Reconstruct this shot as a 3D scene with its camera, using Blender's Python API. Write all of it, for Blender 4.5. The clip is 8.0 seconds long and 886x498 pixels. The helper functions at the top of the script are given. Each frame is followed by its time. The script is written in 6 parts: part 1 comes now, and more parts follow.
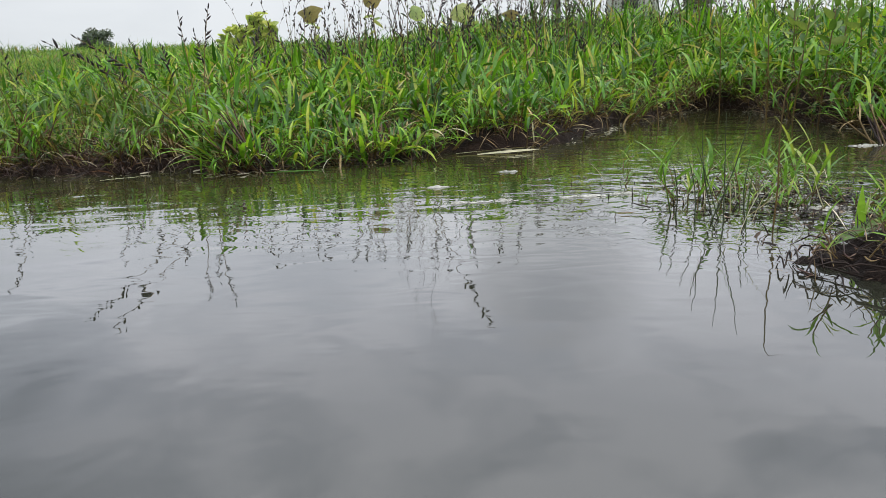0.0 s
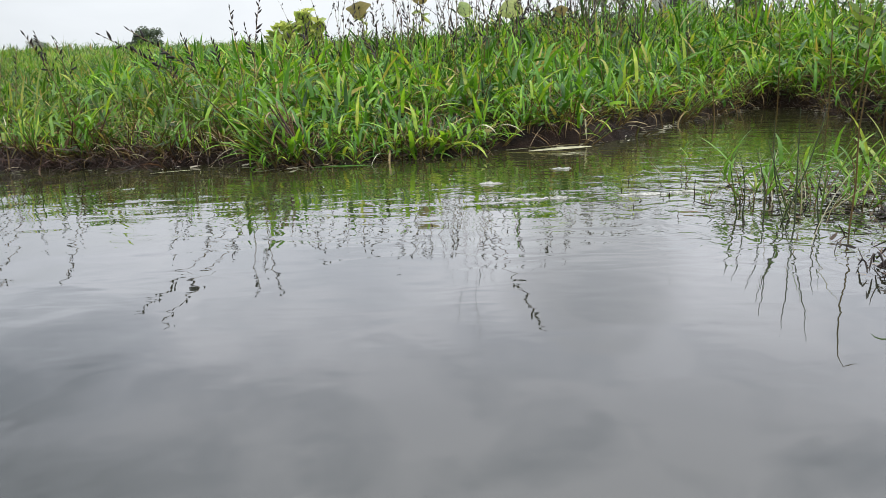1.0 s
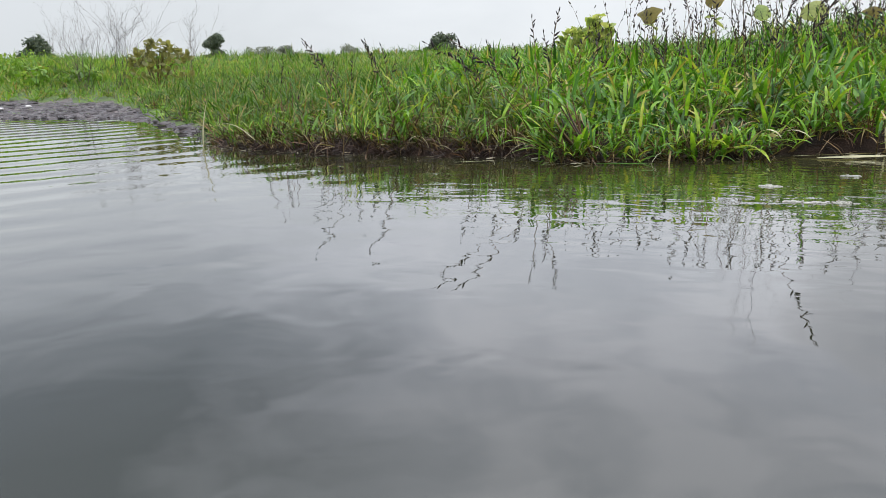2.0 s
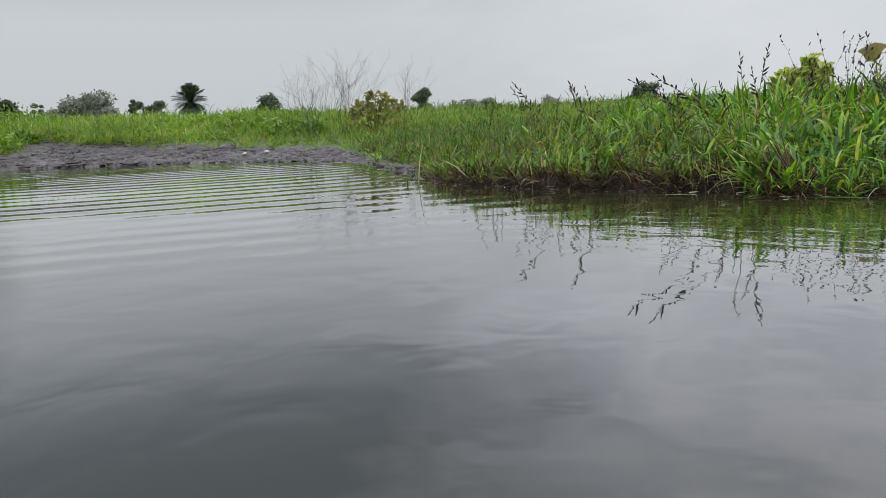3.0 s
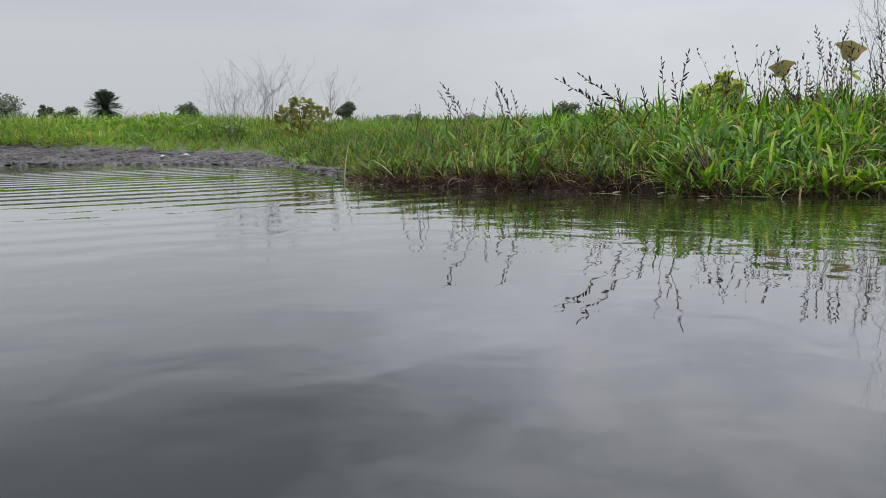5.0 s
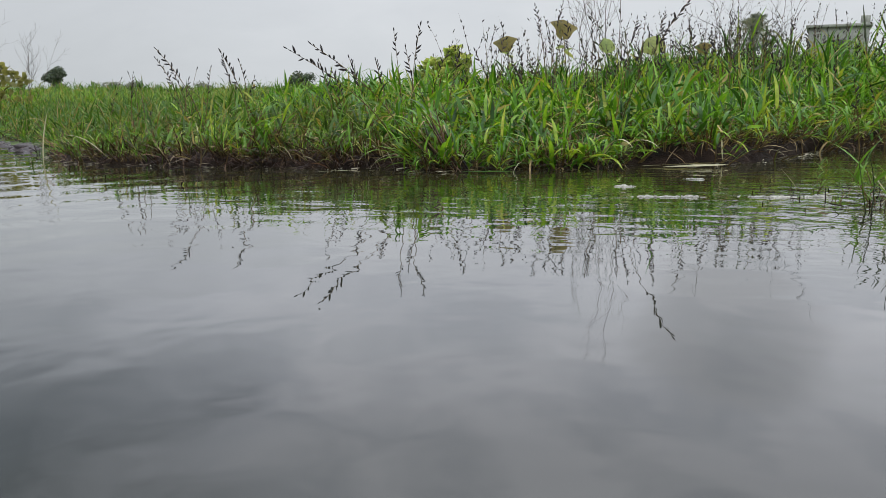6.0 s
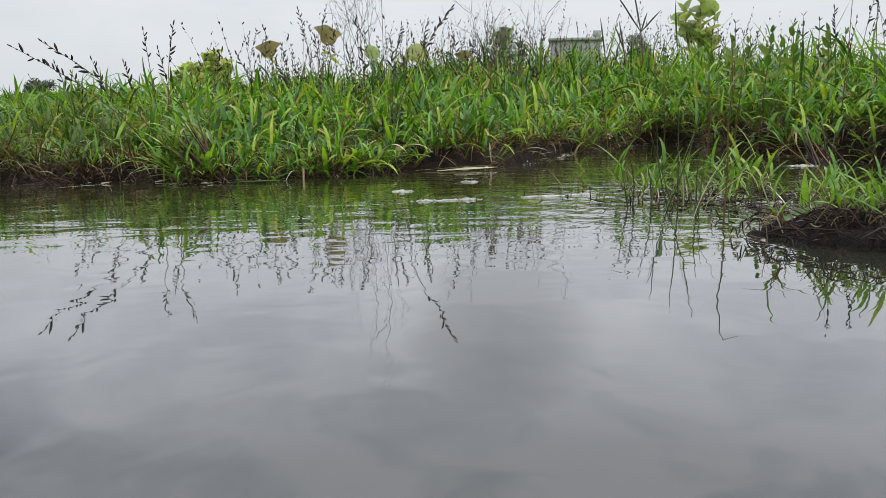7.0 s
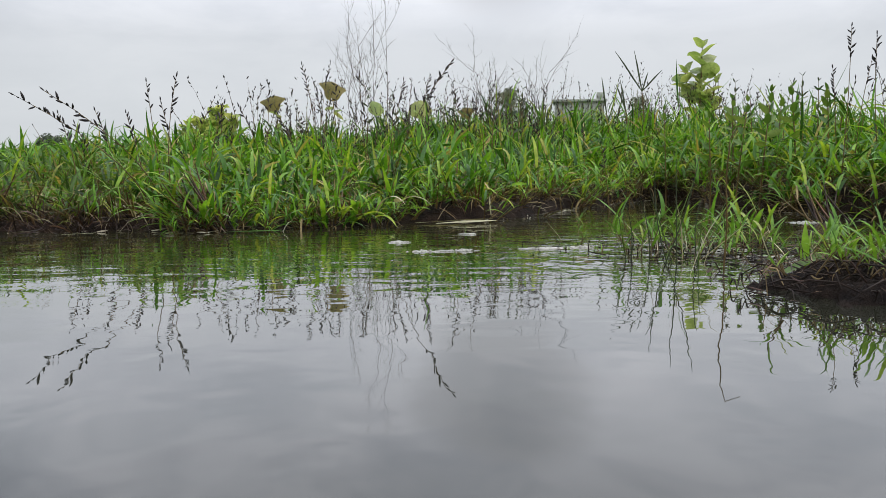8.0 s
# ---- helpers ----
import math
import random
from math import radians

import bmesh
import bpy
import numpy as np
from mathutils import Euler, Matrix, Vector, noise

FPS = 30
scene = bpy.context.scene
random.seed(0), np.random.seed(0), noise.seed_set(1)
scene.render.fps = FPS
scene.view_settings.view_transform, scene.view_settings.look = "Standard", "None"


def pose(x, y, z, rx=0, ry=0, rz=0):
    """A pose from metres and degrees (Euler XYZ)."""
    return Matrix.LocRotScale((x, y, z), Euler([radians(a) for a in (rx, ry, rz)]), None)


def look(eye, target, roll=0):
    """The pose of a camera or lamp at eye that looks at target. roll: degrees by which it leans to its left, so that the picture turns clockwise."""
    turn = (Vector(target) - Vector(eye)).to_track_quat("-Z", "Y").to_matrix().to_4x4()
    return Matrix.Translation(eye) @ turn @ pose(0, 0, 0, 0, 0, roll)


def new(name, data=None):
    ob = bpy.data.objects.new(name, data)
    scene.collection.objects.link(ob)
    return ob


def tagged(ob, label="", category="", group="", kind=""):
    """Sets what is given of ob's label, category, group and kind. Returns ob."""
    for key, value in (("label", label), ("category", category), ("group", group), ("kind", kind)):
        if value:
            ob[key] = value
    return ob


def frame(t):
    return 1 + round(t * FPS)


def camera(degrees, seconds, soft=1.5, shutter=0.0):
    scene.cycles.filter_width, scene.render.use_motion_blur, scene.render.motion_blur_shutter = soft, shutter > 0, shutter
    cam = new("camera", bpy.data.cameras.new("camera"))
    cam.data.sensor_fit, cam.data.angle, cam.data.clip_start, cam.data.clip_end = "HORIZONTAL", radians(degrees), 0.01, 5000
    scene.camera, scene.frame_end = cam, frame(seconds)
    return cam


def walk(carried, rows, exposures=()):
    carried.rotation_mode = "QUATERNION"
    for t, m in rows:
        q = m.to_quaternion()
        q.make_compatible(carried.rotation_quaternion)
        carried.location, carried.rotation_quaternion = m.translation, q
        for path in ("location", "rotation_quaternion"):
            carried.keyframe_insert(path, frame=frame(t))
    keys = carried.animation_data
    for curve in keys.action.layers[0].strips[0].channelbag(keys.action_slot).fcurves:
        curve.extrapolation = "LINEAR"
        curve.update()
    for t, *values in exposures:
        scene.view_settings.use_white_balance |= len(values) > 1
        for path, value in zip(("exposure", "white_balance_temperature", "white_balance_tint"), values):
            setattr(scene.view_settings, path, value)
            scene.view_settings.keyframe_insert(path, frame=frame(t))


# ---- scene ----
cam = camera(59.5, 8.0, soft=0.55)
PATH = [
    (0, (0.043, 0.012, 0.413), (0.133, 1.83, -0.058), -1.6),
    (0.5, (0.031, 0.034, 0.41), (0.134, 1.847, -0.078), -2.0),
    (1, (0.013, 0.067, 0.396), (0.005, 1.887, -0.075), -1.5),
    (1.5, (0.005, -0.045, 0.387), (-0.312, 1.736, -0.121), -1.1),
    (2, (0.024, -0.183, 0.402), (-0.612, 1.528, -0.044), -1.5),
    (2.2, (0.038, -0.228, 0.398), (-0.703, 1.447, -0.024), -1.8),
    (3.3, (0.084, -0.393, 0.325), (-1.047, 1.087, 0.066), -2.2),
    (3.5, (0.083, -0.4, 0.304), (-1.086, 1.056, 0.08), -1.9),
    (4, (0.085, -0.4, 0.289), (-1.182, 0.968, 0.051), -1.3),
    (4.5, (0.096, -0.404, 0.276), (-1.01, 1.093, 0.016), -0.8),
    (4.7, (0.088, -0.393, 0.275), (-0.945, 1.154, 0.005), -0.8),
    (5.8, (-0.033, -0.218, 0.259), (-0.47, 1.579, -0.078), -0.7),
    (6, (0.003, -0.18, 0.281), (-0.316, 1.637, -0.077), -0.4),
    (6.5, (0.0, -0.107, 0.272), (-0.025, 1.741, -0.075), -0.5),
    (7, (-0.017, -0.071, 0.268), (0.204, 1.763, -0.076), -0.7),
    (7.5, (0.002, -0.035, 0.26), (0.278, 1.808, 0.011), -0.6),
    (8, (0.01, -0.044, 0.245), (0.224, 1.811, 0.039), -0.1),
]
walk(cam, [(t, look(eye, target, roll)) for t, eye, target, roll in PATH], exposures=[(0, 0.25), (0.5, 0.60), (1, 0.44), (1.5, 0.55), (2, 0.33), (2.2, 0.22), (3.3, -0.09), (4.7, -0.11), (5.8, -0.05), (6.5, -0.01), (7, 0.12), (7.5, 0.06), (8, 0.0)])

# ---------- world, sun, exposure ----------
SKY_ELEV, SKY_ROT = radians(48), radians(200)
world = bpy.data.worlds.new("overcast_sky")
scene.world = world
world.use_nodes = True
wn, wl = world.node_tree.nodes, world.node_tree.links
wn.clear()
w_out = wn.new("ShaderNodeOutputWorld")
w_bg = wn.new("ShaderNodeBackground")
w_sky = wn.new("ShaderNodeTexSky")
w_sky.sky_type = "NISHITA"
w_sky.sun_disc = False
w_sky.sun_elevation, w_sky.sun_rotation = SKY_ELEV, SKY_ROT
w_sky.dust_density = 3.0
w_dim = wn.new("ShaderNodeMix")
w_dim.data_type, w_dim.blend_type = "RGBA", "MULTIPLY"
w_dim.inputs[0].default_value = 1.0
w_dim.inputs[7].default_value = (0.06, 0.06, 0.06, 1)
w_co = wn.new("ShaderNodeTexCoord")
w_sep = wn.new("ShaderNodeSeparateXYZ")
w_map = wn.new("ShaderNodeMapping")
w_map.inputs["Location"].default_value = (3.1, 1.7, 0.4)
w_map.inputs["Scale"].default_value = (1.0, 1.0, 2.6)
w_n1 = wn.new("ShaderNodeTexNoise")
w_n1.inputs["Scale"].default_value, w_n1.inputs["Detail"].default_value = 4.2, 6.0
w_n1.inputs["Roughness"].default_value, w_n1.inputs["Distortion"].default_value = 0.58, 0.35
w_cr = wn.new("ShaderNodeValToRGB")
w_cr.color_ramp.elements[0].position, w_cr.color_ramp.elements[0].color = 0.0, (0.27, 0.30, 0.35, 1)
w_cr.color_ramp.elements[1].position, w_cr.color_ramp.elements[1].color = 0.62, (1.04, 1.03, 1.06, 1)
w_crm = w_cr.color_ramp.elements.new(0.42)
w_crm.color = (0.74, 0.755, 0.81, 1)
# an overcast sheet: brighter overhead than at the horizon
w_el = wn.new("ShaderNodeValToRGB")
w_el.color_ramp.elements[0].position, w_el.color_ramp.elements[0].color = 0.0, (0.70, 0.735, 0.76, 1)
w_el.color_ramp.elements[1].position, w_el.color_ramp.elements[1].color = 0.85, (3.30, 3.36, 3.55, 1)
w_mid = w_el.color_ramp.elements.new(0.15)
w_mid.color = (0.755, 0.785, 0.82, 1)
w_mid3 = w_el.color_ramp.elements.new(0.25)
w_mid3.color = (1.08, 1.11, 1.18, 1)
w_mid4 = w_el.color_ramp.elements.new(0.195)
w_mid4.color = (0.90, 0.93, 0.98, 1)
w_mid2 = w_el.color_ramp.elements.new(0.43)
w_mid2.color = (1.20, 1.24, 1.35, 1)
w_cl = wn.new("ShaderNodeMix")
w_cl.data_type, w_cl.blend_type = "RGBA", "MULTIPLY"
w_fac = wn.new("ShaderNodeMapRange")
w_fac.inputs["From Min"].default_value, w_fac.inputs["From Max"].default_value = 0.12, 0.36
w_fac.inputs["To Min"].default_value, w_fac.inputs["To Max"].default_value = 0.2, 1.0
# the cloud thickens towards the west
w_dot = wn.new("ShaderNodeVectorMath")
w_dot.operation = "DOT_PRODUCT"
w_dot.inputs[1].default_value = (-1.0, 0.05, 0.0)
w_thick = wn.new("ShaderNodeMapRange")
w_thick.interpolation_type = "SMOOTHSTEP"
w_thick.inputs["From Min"].default_value, w_thick.inputs["From Max"].default_value = 0.22, 0.86
w_thick.inputs["To Min"].default_value, w_thick.inputs["To Max"].default_value = 0.06, -0.66
w_sum = wn.new("ShaderNodeMath")
w_sum.operation = "ADD"
wl.new(w_co.outputs["Generated"], w_dot.inputs[0])
wl.new(w_dot.outputs["Value"], w_thick.inputs["Value"])
wl.new(w_thick.outputs[0], w_sum.inputs[0])
wl.new(w_n1.outputs["Fac"], w_sum.inputs[1])
# one small darker cloud low in the north
w_spot = wn.new("ShaderNodeVectorMath")
w_spot.operation = "DOT_PRODUCT"
w_spot.inputs[1].default_value = (0.186, 0.942, 0.281)
w_rag = wn.new("ShaderNodeMath")
w_rag.operation, w_rag.inputs[1].default_value = "MULTIPLY_ADD", 0.012
w_near = wn.new("ShaderNodeMapRange")
w_near.interpolation_type = "SMOOTHSTEP"
w_near.inputs["From Min"].default_value, w_near.inputs["From Max"].default_value = 0.9985, 1.006
w_near.inputs["To Min"].default_value, w_near.inputs["To Max"].default_value = 1.0, 0.72
w_small = wn.new("ShaderNodeVectorMath")
w_small.operation = "SCALE"
wl.new(w_co.outputs["Generated"], w_spot.inputs[0])
wl.new(w_n1.outputs["Fac"], w_rag.inputs[0])
wl.new(w_spot.outputs["Value"], w_rag.inputs[2])
wl.new(w_rag.outputs[0], w_near.inputs["Value"])
wl.new(w_cl.outputs[2], w_small.inputs[0])
wl.new(w_near.outputs[0], w_small.inputs["Scale"])
# a darker bank of cloud low in the west
w_west = wn.new("ShaderNodeVectorMath")
w_west.operation = "DOT_PRODUCT"
w_west.inputs[1].default_value = (-0.955, 0.255, 0.15)
w_wrag = wn.new("ShaderNodeMath")
w_wrag.operation, w_wrag.inputs[1].default_value = "MULTIPLY_ADD", 0.03
w_wnear = wn.new("ShaderNodeMapRange")
w_wnear.interpolation_type = "SMOOTHSTEP"
w_wnear.inputs["From Min"].default_value, w_wnear.inputs["From Max"].default_value = 0.995, 1.013
w_wnear.inputs["To Min"].default_value, w_wnear.inputs["To Max"].default_value = 1.0, 0.55
w_bank = wn.new("ShaderNodeVectorMath")
w_bank.operation = "SCALE"
wl.new(w_co.outputs["Generated"], w_west.inputs[0])
wl.new(w_n1.outputs["Fac"], w_wrag.inputs[0])
wl.new(w_west.outputs["Value"], w_wrag.inputs[2])
wl.new(w_wrag.outputs[0], w_wnear.inputs["Value"])
wl.new(w_small.outputs[0], w_bank.inputs[0])
wl.new(w_wnear.outputs[0], w_bank.inputs["Scale"])
w_mix = wn.new("ShaderNodeMix")
w_mix.data_type = "RGBA"
w_mix.inputs[0].default_value = 0.93
wl.new(w_co.outputs["Generated"], w_sep.inputs[0])
wl.new(w_co.outputs["Generated"], w_map.inputs[0])
wl.new(w_map.outputs[0], w_n1.inputs["Vector"])
wl.new(w_sum.outputs[0], w_cr.inputs[0])
wl.new(w_sep.outputs["Z"], w_el.inputs[0])
wl.new(w_sep.outputs["Z"], w_fac.inputs["Value"])
wl.new(w_fac.outputs[0], w_cl.inputs[0])
wl.new(w_el.outputs[0], w_cl.inputs[6])
wl.new(w_cr.outputs[0], w_cl.inputs[7])
wl.new(w_sky.outputs[0], w_dim.inputs[6])
wl.new(w_dim.outputs[2], w_mix.inputs[6])
wl.new(w_bank.outputs[0], w_mix.inputs[7])
wl.new(w_mix.outputs[2], w_bg.inputs[0])
wl.new(w_bg.outputs[0], w_out.inputs[0])
w_bg.inputs[1].default_value = 1.0

sun = new("sun", bpy.data.lights.new("sun", "SUN"))
sun.data.energy, sun.data.angle, sun.data.color = 0.7, radians(25), (1.0, 0.97, 0.92)
sun.rotation_euler = (radians(90) - SKY_ELEV, 0, radians(180) - SKY_ROT)


# ---------- materials ----------
def material(name):
    m = bpy.data.materials.new(name)
    m.use_nodes = True
    n, l = m.node_tree.nodes, m.node_tree.links
    return m, n, l, n["Principled BSDF"]


def ramp(n, stops):
    r = n.new("ShaderNodeValToRGB")
    e = r.color_ramp.elements
    e[0].position, e[0].color = stops[0][0], (*stops[0][1], 1)
    e[1].position, e[1].color = stops[-1][0], (*stops[-1][1], 1)
    for p, c in stops[1:-1]:
        e.new(p).color = (*c, 1)
    return r


def tex_noise(n, l, co, scale, detail=4.0, rough=0.55, distortion=0.0):
    t = n.new("ShaderNodeTexNoise")
    t.inputs["Scale"].default_value, t.inputs["Detail"].default_value = scale, detail
    t.inputs["Roughness"].default_value, t.inputs["Distortion"].default_value = rough, distortion
    l.new(co, t.inputs["Vector"])
    return t.outputs["Fac"]


def blend(n, l, kind, fac, a, b):
    x = n.new("ShaderNodeMix")
    x.data_type, x.blend_type = "RGBA", kind
    for sock, v in ((x.inputs[0], fac), (x.inputs[6], a), (x.inputs[7], b)):
        if hasattr(v, "is_linked"):
            l.new(v, sock)
        else:
            sock.default_value = v if isinstance(v, float) else (*v, 1)
    return x.outputs[2]


def math_node(n, l, op, a, b):
    x = n.new("ShaderNodeMath")
    x.operation = op
    for sock, v in ((x.inputs[0], a), (x.inputs[1], b)):
        if hasattr(v, "is_linked"):
            l.new(v, sock)
        else:
            sock.default_value = v
    return x.outputs[0]


def leaf_material(name, stops, rough=0.42, through_light=0.43, island=True, streak=True, patch=6.0):
    """Foliage: a hue for each blade, blotches along it, gloss, and light that passes through."""
    m, n, l, b = material(name)
    if island:
        g = n.new("ShaderNodeNewGeometry")
        r = ramp(n, stops)
        l.new(g.outputs["Random Per Island"], r.inputs[0])
    else:
        g = n.new("ShaderNodeObjectInfo")
        r = ramp(n, stops)
        l.new(g.outputs["Random"], r.inputs[0])
    co = n.new("ShaderNodeTexCoord").outputs["Object"]
    blot = tex_noise(n, l, co, patch, 3.0)
    fine = tex_noise(n, l, co, 70.0, 3.0)
    r1 = ramp(n, [(0.3, (0.62, 0.66, 0.6)), (0.7, (1.22, 1.16, 1.1))])
    l.new(blot, r1.inputs[0])
    r2 = ramp(n, [(0.3, (0.78, 0.8, 0.75)), (0.7, (1.15, 1.12, 1.1))])
    l.new(fine, r2.inputs[0])
    c = blend(n, l, "MULTIPLY", 1.0, r.outputs[0], r1.outputs[0])
    if streak:
        c = blend(n, l, "MULTIPLY", 1.0, c, r2.outputs[0])
    l.new(c, b.inputs["Base Color"])
    b.inputs["Roughness"].default_value = rough
    b.inputs["IOR"].default_value = 1.36
    tr = n.new("ShaderNodeBsdfTranslucent")
    warm = blend(n, l, "MULTIPLY", 1.0, c, (1.25, 1.15, 0.6))
    l.new(warm, tr.inputs[0])
    mx = n.new("ShaderNodeMixShader")
    mx.inputs[0].default_value = through_light
    l.new(b.outputs[0], mx.inputs[1])
    l.new(tr.outputs[0], mx.inputs[2])
    l.new(mx.outputs[0], n["Material Output"].inputs[0])
    return m


def rough_material(name, stops, scale, rough=0.8, bump=0.004, wet=None, bump_scale=None):
    m, n, l, b = material(name)
    co = n.new("ShaderNodeTexCoord").outputs["Object"]
    big = tex_noise(n, l, co, scale, 6.0, 0.6)
    fine = tex_noise(n, l, co, bump_scale or scale * 9, 5.0, 0.65)
    r = ramp(n, stops)
    l.new(big, r.inputs[0])
    r2 = ramp(n, [(0.3, (0.6, 0.6, 0.6)), (0.72, (1.25, 1.22, 1.2))])
    l.new(fine, r2.inputs[0])
    l.new(blend(n, l, "MULTIPLY", 1.0, r.outputs[0], r2.outputs[0]), b.inputs["Base Color"])
    b.inputs["Roughness"].default_value = rough
    if wet:
        w = n.new("ShaderNodeMapRange")
        w.inputs["From Min"].default_value, w.inputs["From Max"].default_value = 0.42, 0.6
        w.inputs["To Min"].default_value, w.inputs["To Max"].default_value = wet
        l.new(tex_noise(n, l, co, scale * 2.3, 4.0), w.inputs["Value"])
        l.new(w.outputs[0], b.inputs["Roughness"])
    bp = n.new("ShaderNodeBump")
    bp.inputs["Distance"].default_value = bump
    l.new(fine, bp.inputs["Height"])
    l.new(bp.outputs[0], b.inputs["Normal"])
    return m


GRASS = leaf_material("grass_blade", [(0.0, (0.02, 0.065, 0.010)), (0.35, (0.055, 0.16, 0.016)), (0.65, (0.12, 0.30, 0.024)), (0.84, (0.21, 0.40, 0.038)),
                                      (0.93, (0.30, 0.37, 0.06)), (1.0, (0.33, 0.27, 0.09))], rough=0.36)
TANGLE = leaf_material("tangled_grass_blade", [(0.0, (0.03, 0.065, 0.013)), (0.35, (0.075, 0.16, 0.024)), (0.7, (0.13, 0.27, 0.035)), (0.88, (0.22, 0.32, 0.06)), (1.0, (0.30, 0.24, 0.09))])
GRASS_FINE = leaf_material("fine_grass_blade", [(0.0, (0.03, 0.075, 0.013)), (0.5, (0.062, 0.15, 0.02)), (0.8, (0.105, 0.21, 0.03)), (0.92, (0.24, 0.23, 0.08)), (1.0, (0.24, 0.17, 0.08))])
MEADOW = leaf_material("meadow_blade", [(0.0, (0.075, 0.17, 0.022)), (0.5, (0.145, 0.30, 0.034)), (0.82, (0.23, 0.37, 0.055)), (0.93, (0.36, 0.36, 0.11)), (1.0, (0.28, 0.19, 0.08))], streak=False, patch=0.7)
PASTURE = leaf_material("pasture_blade", [(0.0, (0.03, 0.075, 0.014)), (0.45, (0.075, 0.17, 0.022)), (0.8, (0.14, 0.26, 0.035)), (0.93, (0.24, 0.26, 0.07)), (1.0, (0.24, 0.16, 0.07))], streak=False, patch=1.1)
WEED_GREEN = leaf_material("field_weed", [(0.0, (0.07, 0.15, 0.018)), (0.5, (0.14, 0.28, 0.03)), (1.0, (0.24, 0.36, 0.06))], streak=False, patch=0.9)
# brown straw, darkened so part of the undercut's shade is in its colour
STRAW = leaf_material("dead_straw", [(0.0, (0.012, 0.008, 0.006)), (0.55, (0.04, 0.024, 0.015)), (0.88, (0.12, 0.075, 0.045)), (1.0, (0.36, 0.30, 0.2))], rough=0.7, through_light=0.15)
DRY_BLADE = leaf_material("dry_blade", [(0.0, (0.10, 0.06, 0.03)), (0.4, (0.22, 0.15, 0.07)), (1.0, (0.42, 0.36, 0.20))], rough=0.6, through_light=0.2)
DARK_STRAW = leaf_material("rotten_straw", [(0.0, (0.006, 0.004, 0.003)), (0.7, (0.022, 0.014, 0.010)), (0.92, (0.09, 0.06, 0.04)), (1.0, (0.3, 0.24, 0.16))], rough=0.8, through_light=0.05)
ROOT = leaf_material("wet_root", [(0.0, (0.02, 0.010, 0.008)), (0.6, (0.07, 0.032, 0.022)), (1.0, (0.16, 0.085, 0.055))], rough=0.4, through_light=0.03, island=False)
SPIKE = leaf_material("green_seed_spike", [(0.0, (0.03, 0.045, 0.025)), (1.0, (0.07, 0.09, 0.045))], rough=0.7, through_light=0.1)
BLEACHED = leaf_material("bleached_blade", [(0.0, (0.20, 0.17, 0.10)), (0.5, (0.36, 0.34, 0.24)), (1.0, (0.55, 0.53, 0.44))], rough=0.6, through_light=0.2)
STEM = leaf_material("reddish_stem", [(0.0, (0.055, 0.028, 0.018)), (0.5, (0.12, 0.06, 0.028)), (0.8, (0.12, 0.13, 0.03)), (1.0, (0.16, 0.2, 0.04))], rough=0.45, through_light=0.05)
SEED = leaf_material("seed_spikelet", [(0.0, (0.010, 0.009, 0.011)), (0.6, (0.03, 0.025, 0.026)), (1.0, (0.10, 0.08, 0.06))], rough=0.7, through_light=0.1)
TWIG = leaf_material("dry_twig", [(0.0, (0.04, 0.032, 0.03)), (1.0, (0.13, 0.105, 0.09))], rough=0.8, through_light=0.02)
BROAD = leaf_material("broad_leaf", [(0.0, (0.22, 0.33, 0.13)), (0.6, (0.32, 0.42, 0.19)), (1.0, (0.40, 0.44, 0.23))], rough=0.5, island=False, through_light=0.55)
LIME = leaf_material("lime_leaf", [(0.0, (0.30, 0.42, 0.14)), (0.7, (0.42, 0.52, 0.22)), (1.0, (0.46, 0.50, 0.25))], rough=0.5, island=False, through_light=0.58)
YELLOW = leaf_material("yellowed_leaf", [(0.0, (0.17, 0.16, 0.055)), (1.0, (0.23, 0.18, 0.08))], rough=0.6, island=False)
RUSTY = leaf_material("rusty_leaf", [(0.0, (0.15, 0.20, 0.08)), (0.5, (0.22, 0.25, 0.11)), (0.75, (0.26, 0.23, 0.12)), (1.0, (0.27, 0.16, 0.10))], rough=0.6, through_light=0.5)
LEAF_DARK = leaf_material("weed_leaf", [(0.0, (0.06, 0.13, 0.03)), (0.6, (0.10, 0.20, 0.04)), (1.0, (0.17, 0.25, 0.07))], rough=0.5, island=False)
GREY_LEAF = leaf_material("grey_weed_leaf", [(0.0, (0.035, 0.055, 0.04)), (1.0, (0.09, 0.12, 0.085))], rough=0.6, island=False)
PALE = leaf_material("bleached_leaf", [(0.0, (0.26, 0.26, 0.17)), (1.0, (0.42, 0.40, 0.28))], rough=0.6, through_light=0.2, island=False)
PALE_FLECK = leaf_material("leaf_bits_and_glints", [(0.0, (0.03, 0.025, 0.02)), (0.5, (0.14, 0.12, 0.08)), (1.0, (0.46, 0.45, 0.38))], rough=0.5, through_light=0.1)
# distance haze is put into the crown colours, most in the far one
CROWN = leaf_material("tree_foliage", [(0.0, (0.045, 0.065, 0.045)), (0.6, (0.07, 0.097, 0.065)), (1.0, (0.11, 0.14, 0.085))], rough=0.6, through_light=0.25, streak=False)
HAZED_CROWN = leaf_material("hazed_foliage", [(0.0, (0.15, 0.175, 0.165)), (1.0, (0.24, 0.265, 0.245))], rough=0.7, through_light=0.35, streak=False)
PALM = leaf_material("palm_frond", [(0.0, (0.035, 0.06, 0.045)), (1.0, (0.08, 0.11, 0.075))], rough=0.5, through_light=0.1, streak=False)
FLOWER = leaf_material("grass_plume", [(0.0, (0.40, 0.38, 0.30)), (1.0, (0.66, 0.64, 0.56))], rough=0.8, through_light=0.3, streak=False)
